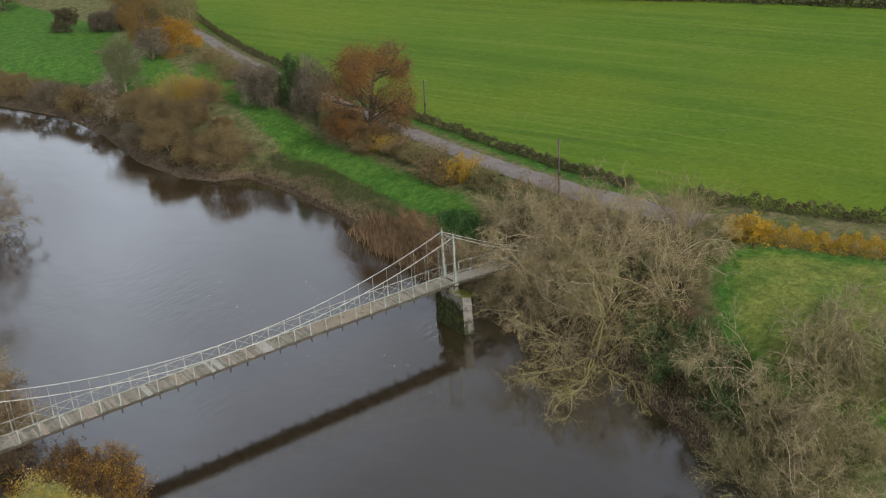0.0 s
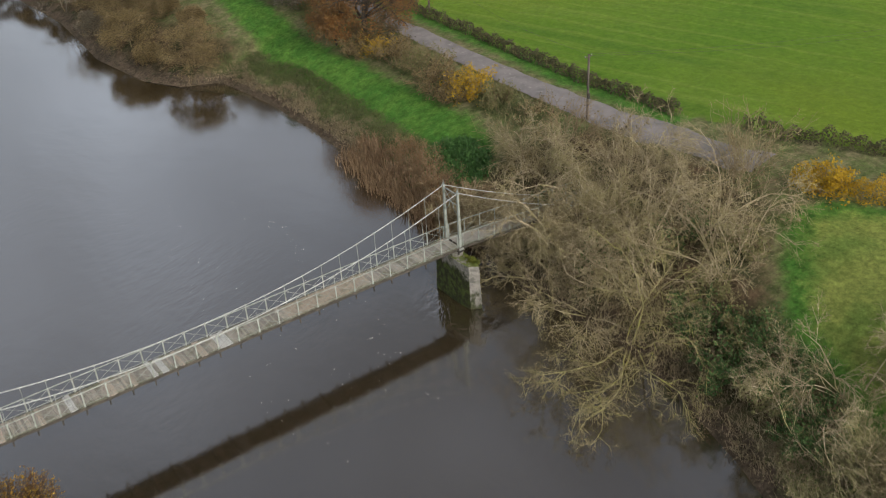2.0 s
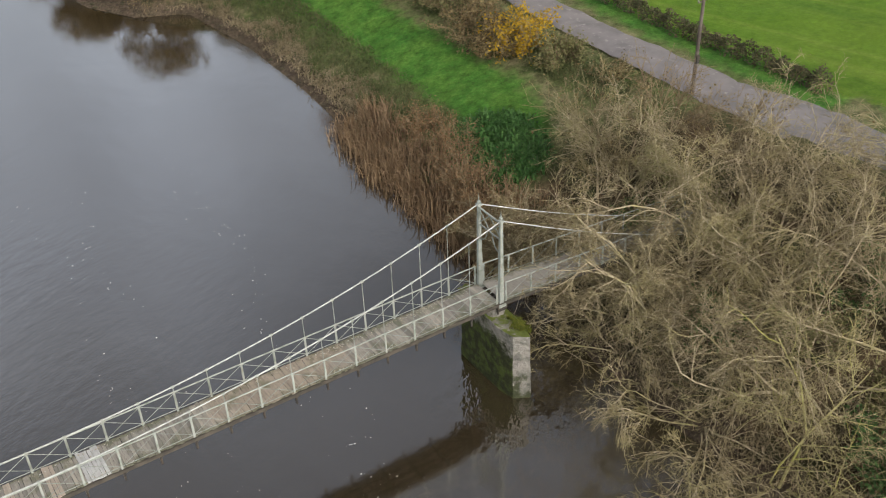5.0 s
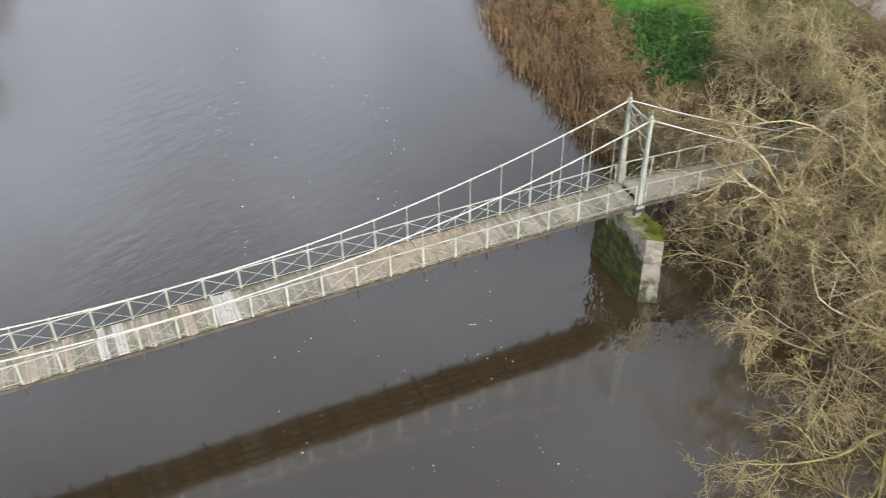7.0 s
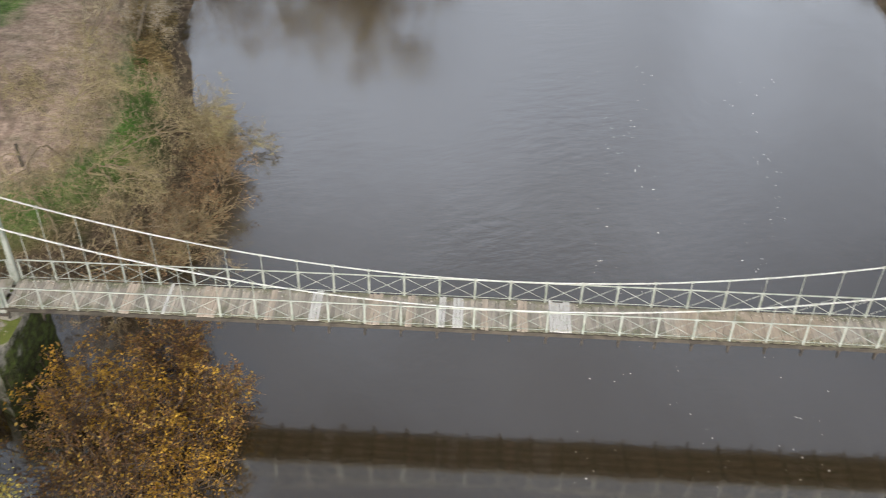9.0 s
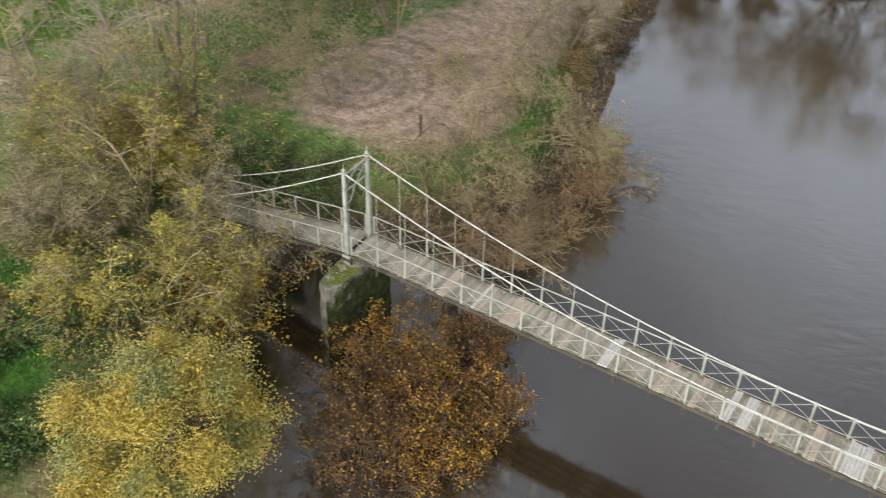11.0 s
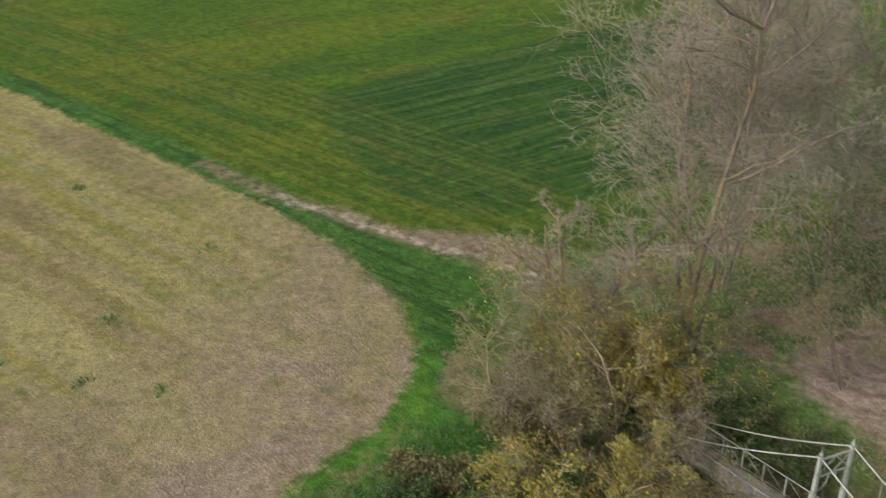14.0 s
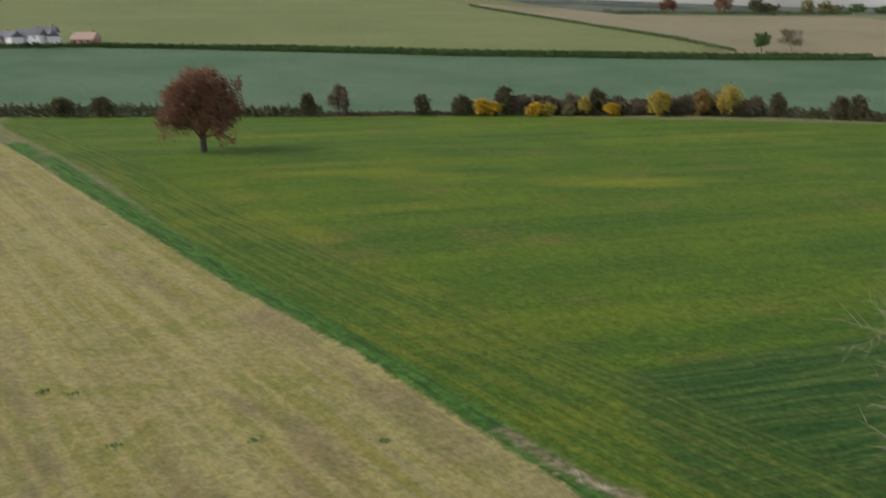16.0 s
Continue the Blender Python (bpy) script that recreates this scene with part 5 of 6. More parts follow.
for i, (x, y, r, h) in enumerate(((6.3, -21.2, 2.2, 2.6), (6.0, -25.0, 2.0, 2.4), (8.4, -16.7, 2.0, 2.2), (9.2, -21.1, 2.2, 2.0))):
    bush("bramble_bush", "dark green bramble under bare willows", on(x, y), 60 + i, r, h, LEAF_GREEN if i % 2 == 0 else LEAF_OLIVE, TWIG_BROWN, 30, 2200, 0.15)

for i, (x, y, r, h) in enumerate(((6.9, 8.9, 1.7, 2.6), (7.6, 12.4, 1.8, 2.6), (8.4, 15.9, 1.6, 2.2), (8.8, 19.7, 1.5, 1.8), (5.6, 5.8, 1.5, 2.2))):
    bush("scrub_bush", "russet dead scrub beside the bridge pier", on(x, y), 160 + i, r, h, LEAF_RUSSET, TWIG_BROWN, 44, 1900, 0.075)

for i, (x, y, tw) in enumerate(((2.8, -34.8, TWIG_PALE), (8.8, -35.3, TWIG_WILLOW), (16.6, -35.6, TWIG_PALE), (0.6, -39.6, TWIG_WILLOW), (21.7, -31.7, TWIG_PALE))):
    bare_tree("willow_tree", "pale bare willow scrub beside a mown plot", on(x, y), 170 + i, 8, 1.6, (10, 65), (4, 6), 0.09, twig=tw, kids=(6, 5, 4, 3))

for i, (x, y, r, h) in enumerate(((8.8, -6.4, 2.0, 2.2), (11.1, -9.9, 2.2, 2.4), (12.9, -2.4, 2.0, 2.2), (14.7, -9.2, 2.2, 2.4), (10.4, -15.5, 2.2, 2.2), (14.6, 1.7, 1.8, 1.8), (11.0, 1.7, 1.8, 1.6), (15.5, -14.3, 2.0, 2.2))):
    bush("undergrowth_bush", "olive bramble undergrowth below bare willows", on(x, y), 180 + i, r, h, LEAF_OLIVE if i % 3 else LEAF_GREEN, TWIG_BROWN, 26, 1500, 0.14)

for i, (x, y) in enumerate(((4.9, -32.7), (11.9, -31.5), (4.2, -38.6), (-0.7, -37.8), (10.8, -36.0), (0.5, -33.7))):
    bush("willow_scrub", "pale tangled willow scrub beside a mown plot", on(x, y), 150 + i, 2.6, 3.4, LEAF_OLIVE, TWIG_PALE, 60, 2600, 0.09, (4, 66), 8, 0.012)
for i, (x, y) in enumerate(((7.4, -25.1), (5.0, -28.7), (8.9, -21.5))):
    bush("bramble_bush", "dark green bramble under bare willows", on(x, y), 190 + i, 2.0, 2.4, LEAF_GREEN, TWIG_BROWN, 34, 3200, 0.12)

# riverside scrub, upstream
SCRUB_A = "rounded brown willow scrub at the water's edge"
for i, (x, y, r, h) in enumerate(((3.4, 56.4, 4.0, 5.2), (0.2, 67.6, 3.7, 5.0), (0.4, 62.2, 1.8, 2.6), (1.8, 84.0, 3.4, 5.2), (2.6, 76.0, 3.2, 5.6), (5.4, 70.5, 2.8, 4.2), (7.2, 63.4, 2.0, 2.8))):
    leafy_tree("scrub_willow", SCRUB_A, (x, y, max(0.0, ground_z(x, y) - 0.3)), 90 + i, h, r, LEAF_SCRUB, BARK_BROWN, TWIG_BROWN, 16000, 0.085, 0.07, 0.0, "bank shrubs", 0.5, (24, 9, 6), 22, 0.15)
for i, (x, y, r, h) in enumerate(((-1.0, 78.0, 2.4, 3.4), (-0.2, 95.0, 3.0, 4.2), (-1.4, 103.5, 3.2, 4.2), (-3.4, 112.0, 3.4, 4.0), (-6.2, 120.5, 3.6, 4.4), (-9.3, 128.5, 4.0, 4.8), (3.0, 99.0, 2.6, 3.4), (-13.5, 136.0, 4.6, 5.0), (4.8, 86.0, 2.6, 4.0), (8.2, 74.0, 2.0, 2.4))):
    leafy_tree("scrub_bush", "brown autumn willow scrub at the water's edge", (x, y, max(0.0, ground_z(x, y) - 0.3)), 80 + i, h, r, LEAF_GREYBROWN if i % 3 == 0 else LEAF_SCRUB, BARK_BROWN, TWIG_BROWN, 9000, 0.10, 0.06, 0.0, "bank shrubs", 0.5, (18, 8, 5), 20, 0.15)
bare_tree("bare_tree", "thin leafless tree among riverside scrub", on(-0.4, 91.0), 21, 3, 0.4, (5, 35), (7, 9), 0.12, kids=(6, 5, 4, 2), bark=BARK_GREY, twig=TWIG_GREY, group="bare trees", fine=0.02)
leafy_tree("willow_tree", "grey-green willow still in leaf in the meadow", on(6.0, 98.5), 31, 9.4, 4.3, LEAF_SAGE, BARK_GREY, TWIG_GREY, 30000, 0.09, 0.2, 0.0, fill=0.7)
bush("shrub", "orange-yellow autumn shrub on the meadow edge", on(10.6, 79.0), 101, 1.7, 4.4, LEAF_YELLOW, TWIG_BROWN, 60, 7000, 0.085, group="autumn shrubs")
bush("shrub", "faded yellow autumn shrub on the meadow edge", on(8.2, 82.5), 102, 2.8, 5.2, LEAF_GOLD, TWIG_BROWN, 60, 7000, 0.085, group="autumn shrubs")
bush("shrub", "low brown shrub on the meadow edge", on(12.4, 77.5), 105, 2.0, 3.8, LEAF_SCRUB, TWIG_BROWN, 50, 4400, 0.09, group="autumn shrubs")
for i, (x, y, r, h) in enumerate(((15.4, 69.0, 3.0, 6.8), (20.4, 60.0, 3.2, 8.0), (17.6, 57.0, 2.4, 5.2), (16.2, 65.0, 2.4, 6.6))):
    leafy_tree("shrub", "tall grey leafless shrub near the lane", on(x, y), 103 + 7 * i, h, r, LEAF_GREYBROWN, BARK_GREY, TWIG_GREY, 10000, 0.10, 0.12, 0.0, group="autumn shrubs", fill=0.5, kids=(22, 10, 7))
leafy_tree("holly_tree", "narrow dark evergreen tree by the lane", on(18.3, 62.6), 32, 7.8, 1.7, LEAF_GREEN, BARK_DARK, TWIG_BROWN, 6500, 0.18, 0.15, 0.04)
leafy_tree("oak_tree", "russet oak in autumn leaf beside the lane", on(19.0, 43.0), 33, 12.4, 6.2, LEAF_OAK, BARK_DARK, TWIG_DARK, 28000, 0.12, 0.4, 0.0, fill=0.72, kids=(16, 9, 7), lumps_n=22, lump=0.15)
leafy_tree("oak_shrub", "low russet oak regrowth beside the lane oak", on(16.2, 44.6), 39, 5.2, 3.0, LEAF_OAK, BARK_DARK, TWIG_DARK, 9000, 0.115, 0.1, 0.0)
bush("verge_bush", "dark bramble round the foot of an oak", on(19.4, 40.0), 40, 2.2, 3.0, LEAF_HEDGE, TWIG_DARK, 40, 3600, 0.11)
leafy_tree("oak_tree", "brown autumn tree at a bend of the lane", on(18.6, 120.0), 34, 11.0, 4.8, LEAF_MIXED, BARK_GREY, TWIG_BROWN, 22000, 0.12, 0.3, 0.02)
leafy_tree("oak_tree", "olive and amber trees at a bend of the lane", on(30.0, 132.0), 35, 9.6, 5.2, LEAF_OLIVE, BARK_GREY, TWIG_GREY, 20000, 0.14, 0.3, 0.02)
leafy_tree("oak_tree", "olive and amber trees at a bend of the lane", on(25.0, 124.0), 38, 9.0, 4.6, LEAF_OLIVE, BARK_GREY, TWIG_GREY, 16000, 0.14, 0.3, 0.02)
leafy_tree("oak_tree", "amber tree at a bend of the lane", on(22.4, 113.0), 36, 6.4, 4.0, LEAF_AMBER, BARK_GREY, TWIG_BROWN, 15000, 0.13, 0.2, 0.02)
leafy_tree("oak_tree", "bare brown tree at a bend of the lane", on(16.4, 112.0), 37, 6.0, 3.4, LEAF_GREYBROWN, BARK_GREY, TWIG_GREY, 9000, 0.11, 0.2, 0.02)
for i, (x, y, r, h) in enumerate(((17.4, 26.0, 2.6, 3.0), (18.2, 30.5, 2.5, 2.8), (16.6, 22.6, 1.8, 2.0), (18.2, 35.0, 2.2, 2.6), (21.6, 92.5, 2.8, 3.2), (20.6, 86.0, 2.4, 2.8), (23.4, 101.0, 2.6, 3.0), (22.0, 78.0, 2.2, 2.6), (16.9, 40.5, 1.8, 2.2))):
    bush("verge_bush", "brown and olive bush on the lane verge", on(x, y), 110 + i, r, h, LEAF_OLIVE if i % 3 == 1 else LEAF_SCRUB, TWIG_BROWN, 44, 2600, 0.12)
bush("shrub", "bright yellow autumn shrub on the lane verge", on(18.2, 21.4), 121, 1.6, 3.0, LEAF_YELLOW, TWIG_BROWN, 34, 2200, 0.13, group="autumn shrubs")
bush("shrub", "yellowing shrub on the lane verge", on(17.8, 37.8), 123, 1.2, 2.8, LEAF_YELLOW, TWIG_BROWN, 30, 1200, 0.13, group="autumn shrubs")
bush("shrub", "green and olive shrub on the lane verge", on(18.6, 18.2), 122, 1.7, 2.2, LEAF_OLIVE, TWIG_BROWN, 34, 2200, 0.12, group="autumn shrubs")
for i, (x, y, h, leaf) in enumerate(((14.3, 154, 5.0, LEAF_HEDGE), (19.4, 147, 4.2, LEAF_GREYBROWN), (22.6, 145, 5.0, LEAF_GREYBROWN), (30.0, 157.2, 7.7, LEAF_MIXED), (24.4, 139, 6.4, LEAF_MIXED), (21.2, 205, 9.0, LEAF_OLIVE), (30.5, 200, 9.6, LEAF_AMBER), (39.7, 206, 9.6, LEAF_OLIVE), (12, 192, 7.6, LEAF_OLIVE), (46.1, 190, 8.0, LEAF_AMBER), (34, 148, 8.0, LEAF_OLIVE), (5, 196, 7, LEAF_SCRUB), (38, 168, 7.5, LEAF_SCRUB), (-4, 205, 7, LEAF_OLIVE))):
    leafy_tree("hedgerow_tree", "autumn hedgerow tree beyond the meadow", on(x, y), 130 + i, h, h * 0.6, leaf, BARK_DARK, TWIG_BROWN, 8000, 0.18, 0.2, 0.02, group="hedgerow trees", kids=(14, 7, 5))

hedge("hedge", "clipped brown and green field hedge beside the lane", [(40.1, 148.7), (34.8, 123.5), (31.6, 105.4), (29.7, 87.8)], 1, 1.3, 1.3, LEAF_HEDGE, 130)
hedge("hedge", "clipped brown and green field hedge beside the lane", [(29.7, 87.8), (28.2, 68.2), (27.3, 49.4)], 2, 1.3, 1.3, LEAF_HEDGE, 150)
hedge("hedge", "clipped brown and green field hedge beside the lane", [(27.3, 49.4), (27.2, 35.2), (27.0, 24.0)], 3, 1.3, 1.3, LEAF_HEDGE, 190)
hedge("hedge", "clipped brown and green field hedge beside the lane", [(27.0, 24.0), (27.2, 14.8), (28.0, 3.8)], 4, 1.4, 1.35, LEAF_HEDGE, 220)
hedge("hedge", "dark green field hedge behind a yellow one", [(29.7, -2.2), (31.4, -6.9), (37.7, -19.6), (44.2, -32.7)], 5, 1.5, 1.6, LEAF_HEDGE, 190)
hedge("hedge", "tall dark hedge at the far side of a green field", [(85.8, 120.5), (104.3, 83.0), (114.7, 62.5), (121.5, 47.7), (125.3, 37.2), (136.8, 7.2)], 7, 3.0, 2.6, LEAF_HEDGE, 110, 0.3)
hedge("hedge", "golden yellow beech hedge round a mown plot", [(24.8, -11.1), (27.1, -17.1), (30.4, -23.4), (34.8, -30.8)], 6, 2.0, 2.1, LEAF_YELLOW, 480, 0.10)
bush("shrub", "bright yellow shrub in a hedge end", on(25.6, -13.6), 141, 1.6, 2.5, LEAF_YELLOW, TWIG_BROWN, 30, 2400, 0.14, group="autumn shrubs")


def scatter(seed, n, fx, fy, keep):
    rng = np.random.default_rng(seed)
    p = np.stack([rng.uniform(*fx, n), rng.uniform(*fy, n)], 1)
    p = p[keep(p[:, 0], p[:, 1])]
    return np.column_stack([p, ground_height(p[:, 0], p[:, 1])])


def east_d(x, y):
    return x - np.interp(y, EY, EX)


blades("reed_bed", "tall russet dead reeds beside the pier", scatter(1, 640, (2.5, 10.5), (5, 26), lambda x, y: (east_d(x, y) > -1.6) & (east_d(x, y) < 3.4 - 0.08 * (y - 5))), 1, REED, 1.45, 24, 0.45, 0.03, 0.6, "reeds")
blades("dead_grass", "flattened straw-coloured grass along the waterline", scatter(2, 3600, (3, 16), (20, 54), lambda x, y: (east_d(x, y) > 0.4) & (east_d(x, y) < 2.0 + 0.8 * np.sin(y * 0.5))), 2, STRAW, 0.38, 16, 0.35, 0.026, 2.3)
blades("rough_grass", "rough olive grass between bank and meadow", scatter(3, 8000, (6, 24), (12, 82), lambda x, y: ((east_d(x, y) > 1.6 + 0.7 * np.sin(y * 0.7)) & (east_d(x, y) < 4.6)) | ((x > 17.2) & (x < 20.4))), 3, TUSSOCK, 0.36, 14, 0.4, 0.03, 1.9)
blades("nettle_patch", "dark green nettles behind the reeds", scatter(4, 1700, (6.5, 14), (8, 20), lambda x, y: (x - 10.2) ** 2 / 7 + (y - 13.9) ** 2 / 15 < 1), 4, NETTLE, 0.5, 14, 0.3, 0.075, 0.8, "weeds")
blades("bank_grass", "dead grass and roots on the willow bank", scatter(5, 3000, (2, 14), (-40, 5), lambda x, y: (east_d(x, y) > 0.0) & (east_d(x, y) < 5)), 5, STRAW, 0.42, 12, 0.35, 0.026, 1.9)


def turf_clods(name, label, centres, seed, material):
    """Slumped lumps of earth along a waterline, as one growth of uneven flattened stones."""
    rng = np.random.default_rng(seed)
    base = np.array([(0, 0, 1), (1, 0, 0), (0.3, 0.95, 0), (-0.8, 0.6, 0), (-0.8, -0.6, 0), (0.3, -0.95, 0), (0, 0, -1)], float)
    tri = np.array([(0, 1, 2), (0, 2, 3), (0, 3, 4), (0, 4, 5), (0, 5, 1), (6, 2, 1), (6, 3, 2), (6, 4, 3), (6, 5, 4), (6, 1, 5)])
    vs, fs = [], []
    for i, c in enumerate(centres):
        size = np.array([rng.uniform(0.08, 0.42), rng.uniform(0.06, 0.28), rng.uniform(0.05, 0.18)])
        a = rng.uniform(0, 6.28)
        q = base * size * rng.uniform(0.7, 1.25, (7, 1))
        x = q[:, 0] * math.cos(a) - q[:, 1] * math.sin(a)
        y = q[:, 0] * math.sin(a) + q[:, 1] * math.cos(a)
        vs.append(np.stack([x, y, q[:, 2]], 1) + c)
        fs.append(tri + 7 * i)
    ob = new(name, mesh_of(name, np.concatenate(vs), np.concatenate(fs), material))
    return tagged(ob, label, "earth", kind="stuff")


CLOD = leaf_material("slumped_earth", (0.085, 0.062, 0.042), (0.150, 0.115, 0.078), (0.060, 0.058, 0.030))
clod_at = scatter(12, 3000, (-2, 12), (13, 70), lambda x, y: (east_d(x, y) > -0.35) & (east_d(x, y) < 0.9 + 0.5 * np.sin(y * 0.9)))
clod_at[:, 2] = np.maximum(clod_at[:, 2], WATER_Z)
turf_clods("turf_clods", "dark slumped turf and earth along an eroded river edge", clod_at, 12, CLOD)
clod_at = scatter(13, 1400, (-3, 8), (-42, 5), lambda x, y: (east_d(x, y) > -0.3) & (east_d(x, y) < 0.7))
clod_at[:, 2] = np.maximum(clod_at[:, 2], WATER_Z)
turf_clods("turf_clods", "dark wet earth and roots below bare willows", clod_at, 13, CLOD)


def pole(at, height, label):
    e = plant("utility_pole", label, "pole", *at)
    g = [(np.array([[(0, 0, -0.4), (0.05, 0, height * 0.5), (0.1, 0.02, height)]]), np.array([[0.13, 0.115, 0.10]]), 9)]
    part("shaft", tubes_mesh("shaft", g, POLE_WOOD), e)
    part("cross_arm", tubes_mesh("cross_arm", [bar((-0.35, 0, height - 0.25), (0.5, 0.1, height - 0.25), 0.04)], POLE_WOOD), e)
    for k in (-0.3, 0.45):
        part("insulator", tubes_mesh("insulator", [bar((k, 0.05, height - 0.22), (k, 0.05, height - 0.05), 0.035)], PAINT), e)
    bm = bmesh.new()
    box(bm, (-0.12, -0.2, height * 0.33), (0.12, -0.1, height * 0.42), 0.01)
    part("junction_box", bm_mesh("junction_box", bm, DARK_IRON), e)
    return e


pole(on(21.7, 8.9), 6.2, "weathered wooden utility pole at the lane's edge")
pole(on(28.3, 43.3), 5.4, "thin wooden utility pole in the field hedge")
for a, b in (((21.8, 8.9, 11.0), (60, -12, 12.0)), ((21.6, 8.9, 10.9), (59, -13, 11.7)), ((21.7, 8.9, 11.0), (28.3, 43.3, 10.2))):
    pts = np.array([[np.array(a) * (1 - k / 12) + np.array(b) * k / 12 - np.array([0, 0, 1.1 * math.sin(math.pi * k / 12)]) for k in range(13)]])
    tagged(new("overhead_wire", tubes_mesh("overhead_wire", [(pts, np.full((1, 13), 0.012), 4)], DARK_IRON)), "thin dark overhead wire from a wooden pole", "wire")

# ---- west bank ----
T = "tall bare upright tree on the river bank"
tall = dict(fine=0.0095, limb=0.045, kids=(12, 7, 6, 4), tip=0.04, wig=(0.09, 0.14, 0.15, 0.13), pull=(0.08, 0.02, 0.02, 0.02), bark=BARK_GREY, twig=TWIG_GREY, lens=((0.30, 0.55), (0.35, 0.65), (0.5, 0.9), (0.9, 1.4)), ang=(30, 70), group="tall bare trees")
bare_tree("bare_tree", T, on(-57.8, -2.6), 201, 3, 0.3, (3, 30), (8, 10), 0.40, **tall)
bare_tree("bare_tree", T, on(-57.4, 4.6), 202, 4, 0.4, (2, 14), (19, 23), 0.36, **(tall | dict(kids=(14, 8, 6, 4))))
bare_tree("bare_tree", T, on(-62.5, 10.5), 203, 4, 0.5, (2, 14), (18, 22), 0.16, **tall)
bare_tree("bare_tree", T, on(-60.0, 16.5), 204, 3, 0.6, (2, 18), (17, 21), 0.15, **tall)
bare_tree("bare_tree", T, on(-57.5, 27.0), 205, 3, 0.6, (2, 18), (16, 20), 0.15, **tall)
bare_tree("bare_tree", T, on(-45.2, 27.0), 206, 3, 0.5, (3, 30), (8, 10), 0.18, **tall)
bare_tree("bare_tree", T, on(-53.5, 18.5), 207, 4, 0.6, (3, 24), (9, 12), 0.18, **tall)
bare_tree("bare_tree", "slim pale tree with drooping bare boughs beside the river path", on(-50.8, 9.6), 210, 3, 0.3, (4, 24), (6.0, 8.0), 0.12, kids=(11, 7, 6, 5), bark=BARK_GREY, twig=TWIG_PALE, pull=(0.05, -0.12, -0.14, -0.15), lens=((0.28, 0.5), (0.35, 0.6), (0.5, 0.8), (0.7, 1.1)), ang=(45, 85), group="tall bare trees")
bare_tree("bare_tree", "slim pale tree with drooping bare boughs beside the river path", on(-47.2, 24.0), 220, 3, 0.3, (2, 16), (9, 11), 0.15, kids=(11, 6, 5, 4), bark=BARK_GREY, twig=TWIG_GREY, pull=(0.05, -0.08, -0.10, -0.12), lens=((0.28, 0.5), (0.35, 0.6), (0.5, 0.8), (0.7, 1.1)), ang=(40, 80), group="tall bare trees")
bare_tree("bare_tree", T, on(-66.5, 19.0), 208, 3, 0.6, (2, 18), (16, 19), 0.14, **tall)
bare_tree("bare_tree", T, on(-50.5, 33.0), 209, 3, 0.6, (2, 18), (14, 17), 0.14, **tall)
bare_tree("willow_tree", "straggling half-bare willow hung with yellow leaves by the bridge end", on(-53.5, -3.8), 211, 9, 1.2, (12, 68), (6, 8.5), 0.15, bark=BARK_BROWN, twig=TWIG_PALE, leaf=LEAF_LIME, leaf_size=0.09, leaf_share=0.7)
bare_tree("willow_tree", "straggling half-bare willow hung with yellow leaves by the bridge end", on(-50.6, -5.6), 212, 8, 1.0, (15, 70), (5, 7), 0.12, bark=BARK_BROWN, twig=TWIG_GREY, leaf=LEAF_OLIVE, leaf_size=0.08, leaf_share=0.5)
bare_tree("willow_tree", "straggling willow with hanging olive-brown twigs below the bridge", on(-49.0, -8.6), 218, 8, 1.0, (15, 72), (4, 5.5), 0.10, twig=TWIG_PALE, leaf=LEAF_LIME, leaf_size=0.09, leaf_share=0.7, kids=(7, 6, 4, 5))
bare_tree("willow_tree", "straggling willow with hanging olive-brown twigs below the bridge", on(-56.0, -7.0), 219, 8, 1.0, (15, 72), (4, 5.5), 0.10, twig=TWIG_PALE, leaf=LEAF_OLIVE, leaf_size=0.08, leaf_share=0.5, kids=(7, 6, 4, 5))
bare_tree("willow_tree", "bare willow leaning over the river beside the bridge", on(-43.5, 12.0), 213, 8, 1.3, (25, 75), (5, 7), 0.13, (0.35, 0.1), twig=TWIG_WILLOW, bark=BARK_BROWN, kids=(7, 6, 4, 5))
bare_tree("willow_tree", "bare willow leaning over the river beside the bridge", on(-42.8, 6.5), 214, 7, 1.0, (25, 75), (4.5, 6.5), 0.12, (0.4, 0.1), twig=TWIG_BROWN, bark=BARK_BROWN, kids=(7, 6, 4, 5))
bare_tree("willow_tree", "bare willow leaning over the river beside the bridge", on(-41.5, 17.0), 215, 7, 1.0, (25, 75), (4, 6), 0.12, (0.35, 0.05), twig=TWIG_WILLOW, bark=BARK_BROWN, kids=(7, 6, 4, 5))
bare_tree("willow_tree", "bare willow on a spit of the far bank", on(-31.0, 55.6), 216, 10, 1.0, (10, 58), (7, 9.5), 0.13, (0.2, 0), bark=BARK_DARK, twig=TWIG_BROWN, kids=(8, 7, 5, 5))
bare_tree("willow_tree", "bare willow on a spit of the far bank", on(-34.5, 58.5), 217, 9, 1.0, (8, 55), (9, 12), 0.16, bark=BARK_BROWN, twig=TWIG_WILLOW, kids=(8, 7, 5, 5))
bare_tree("willow_tree", "bare willow on a spit of the far bank", on(-46.5, 58.5), 222, 9, 1.0, (8, 55), (8, 11), 0.15, bark=BARK_BROWN, twig=TWIG_BROWN, kids=(8, 7, 5, 5))
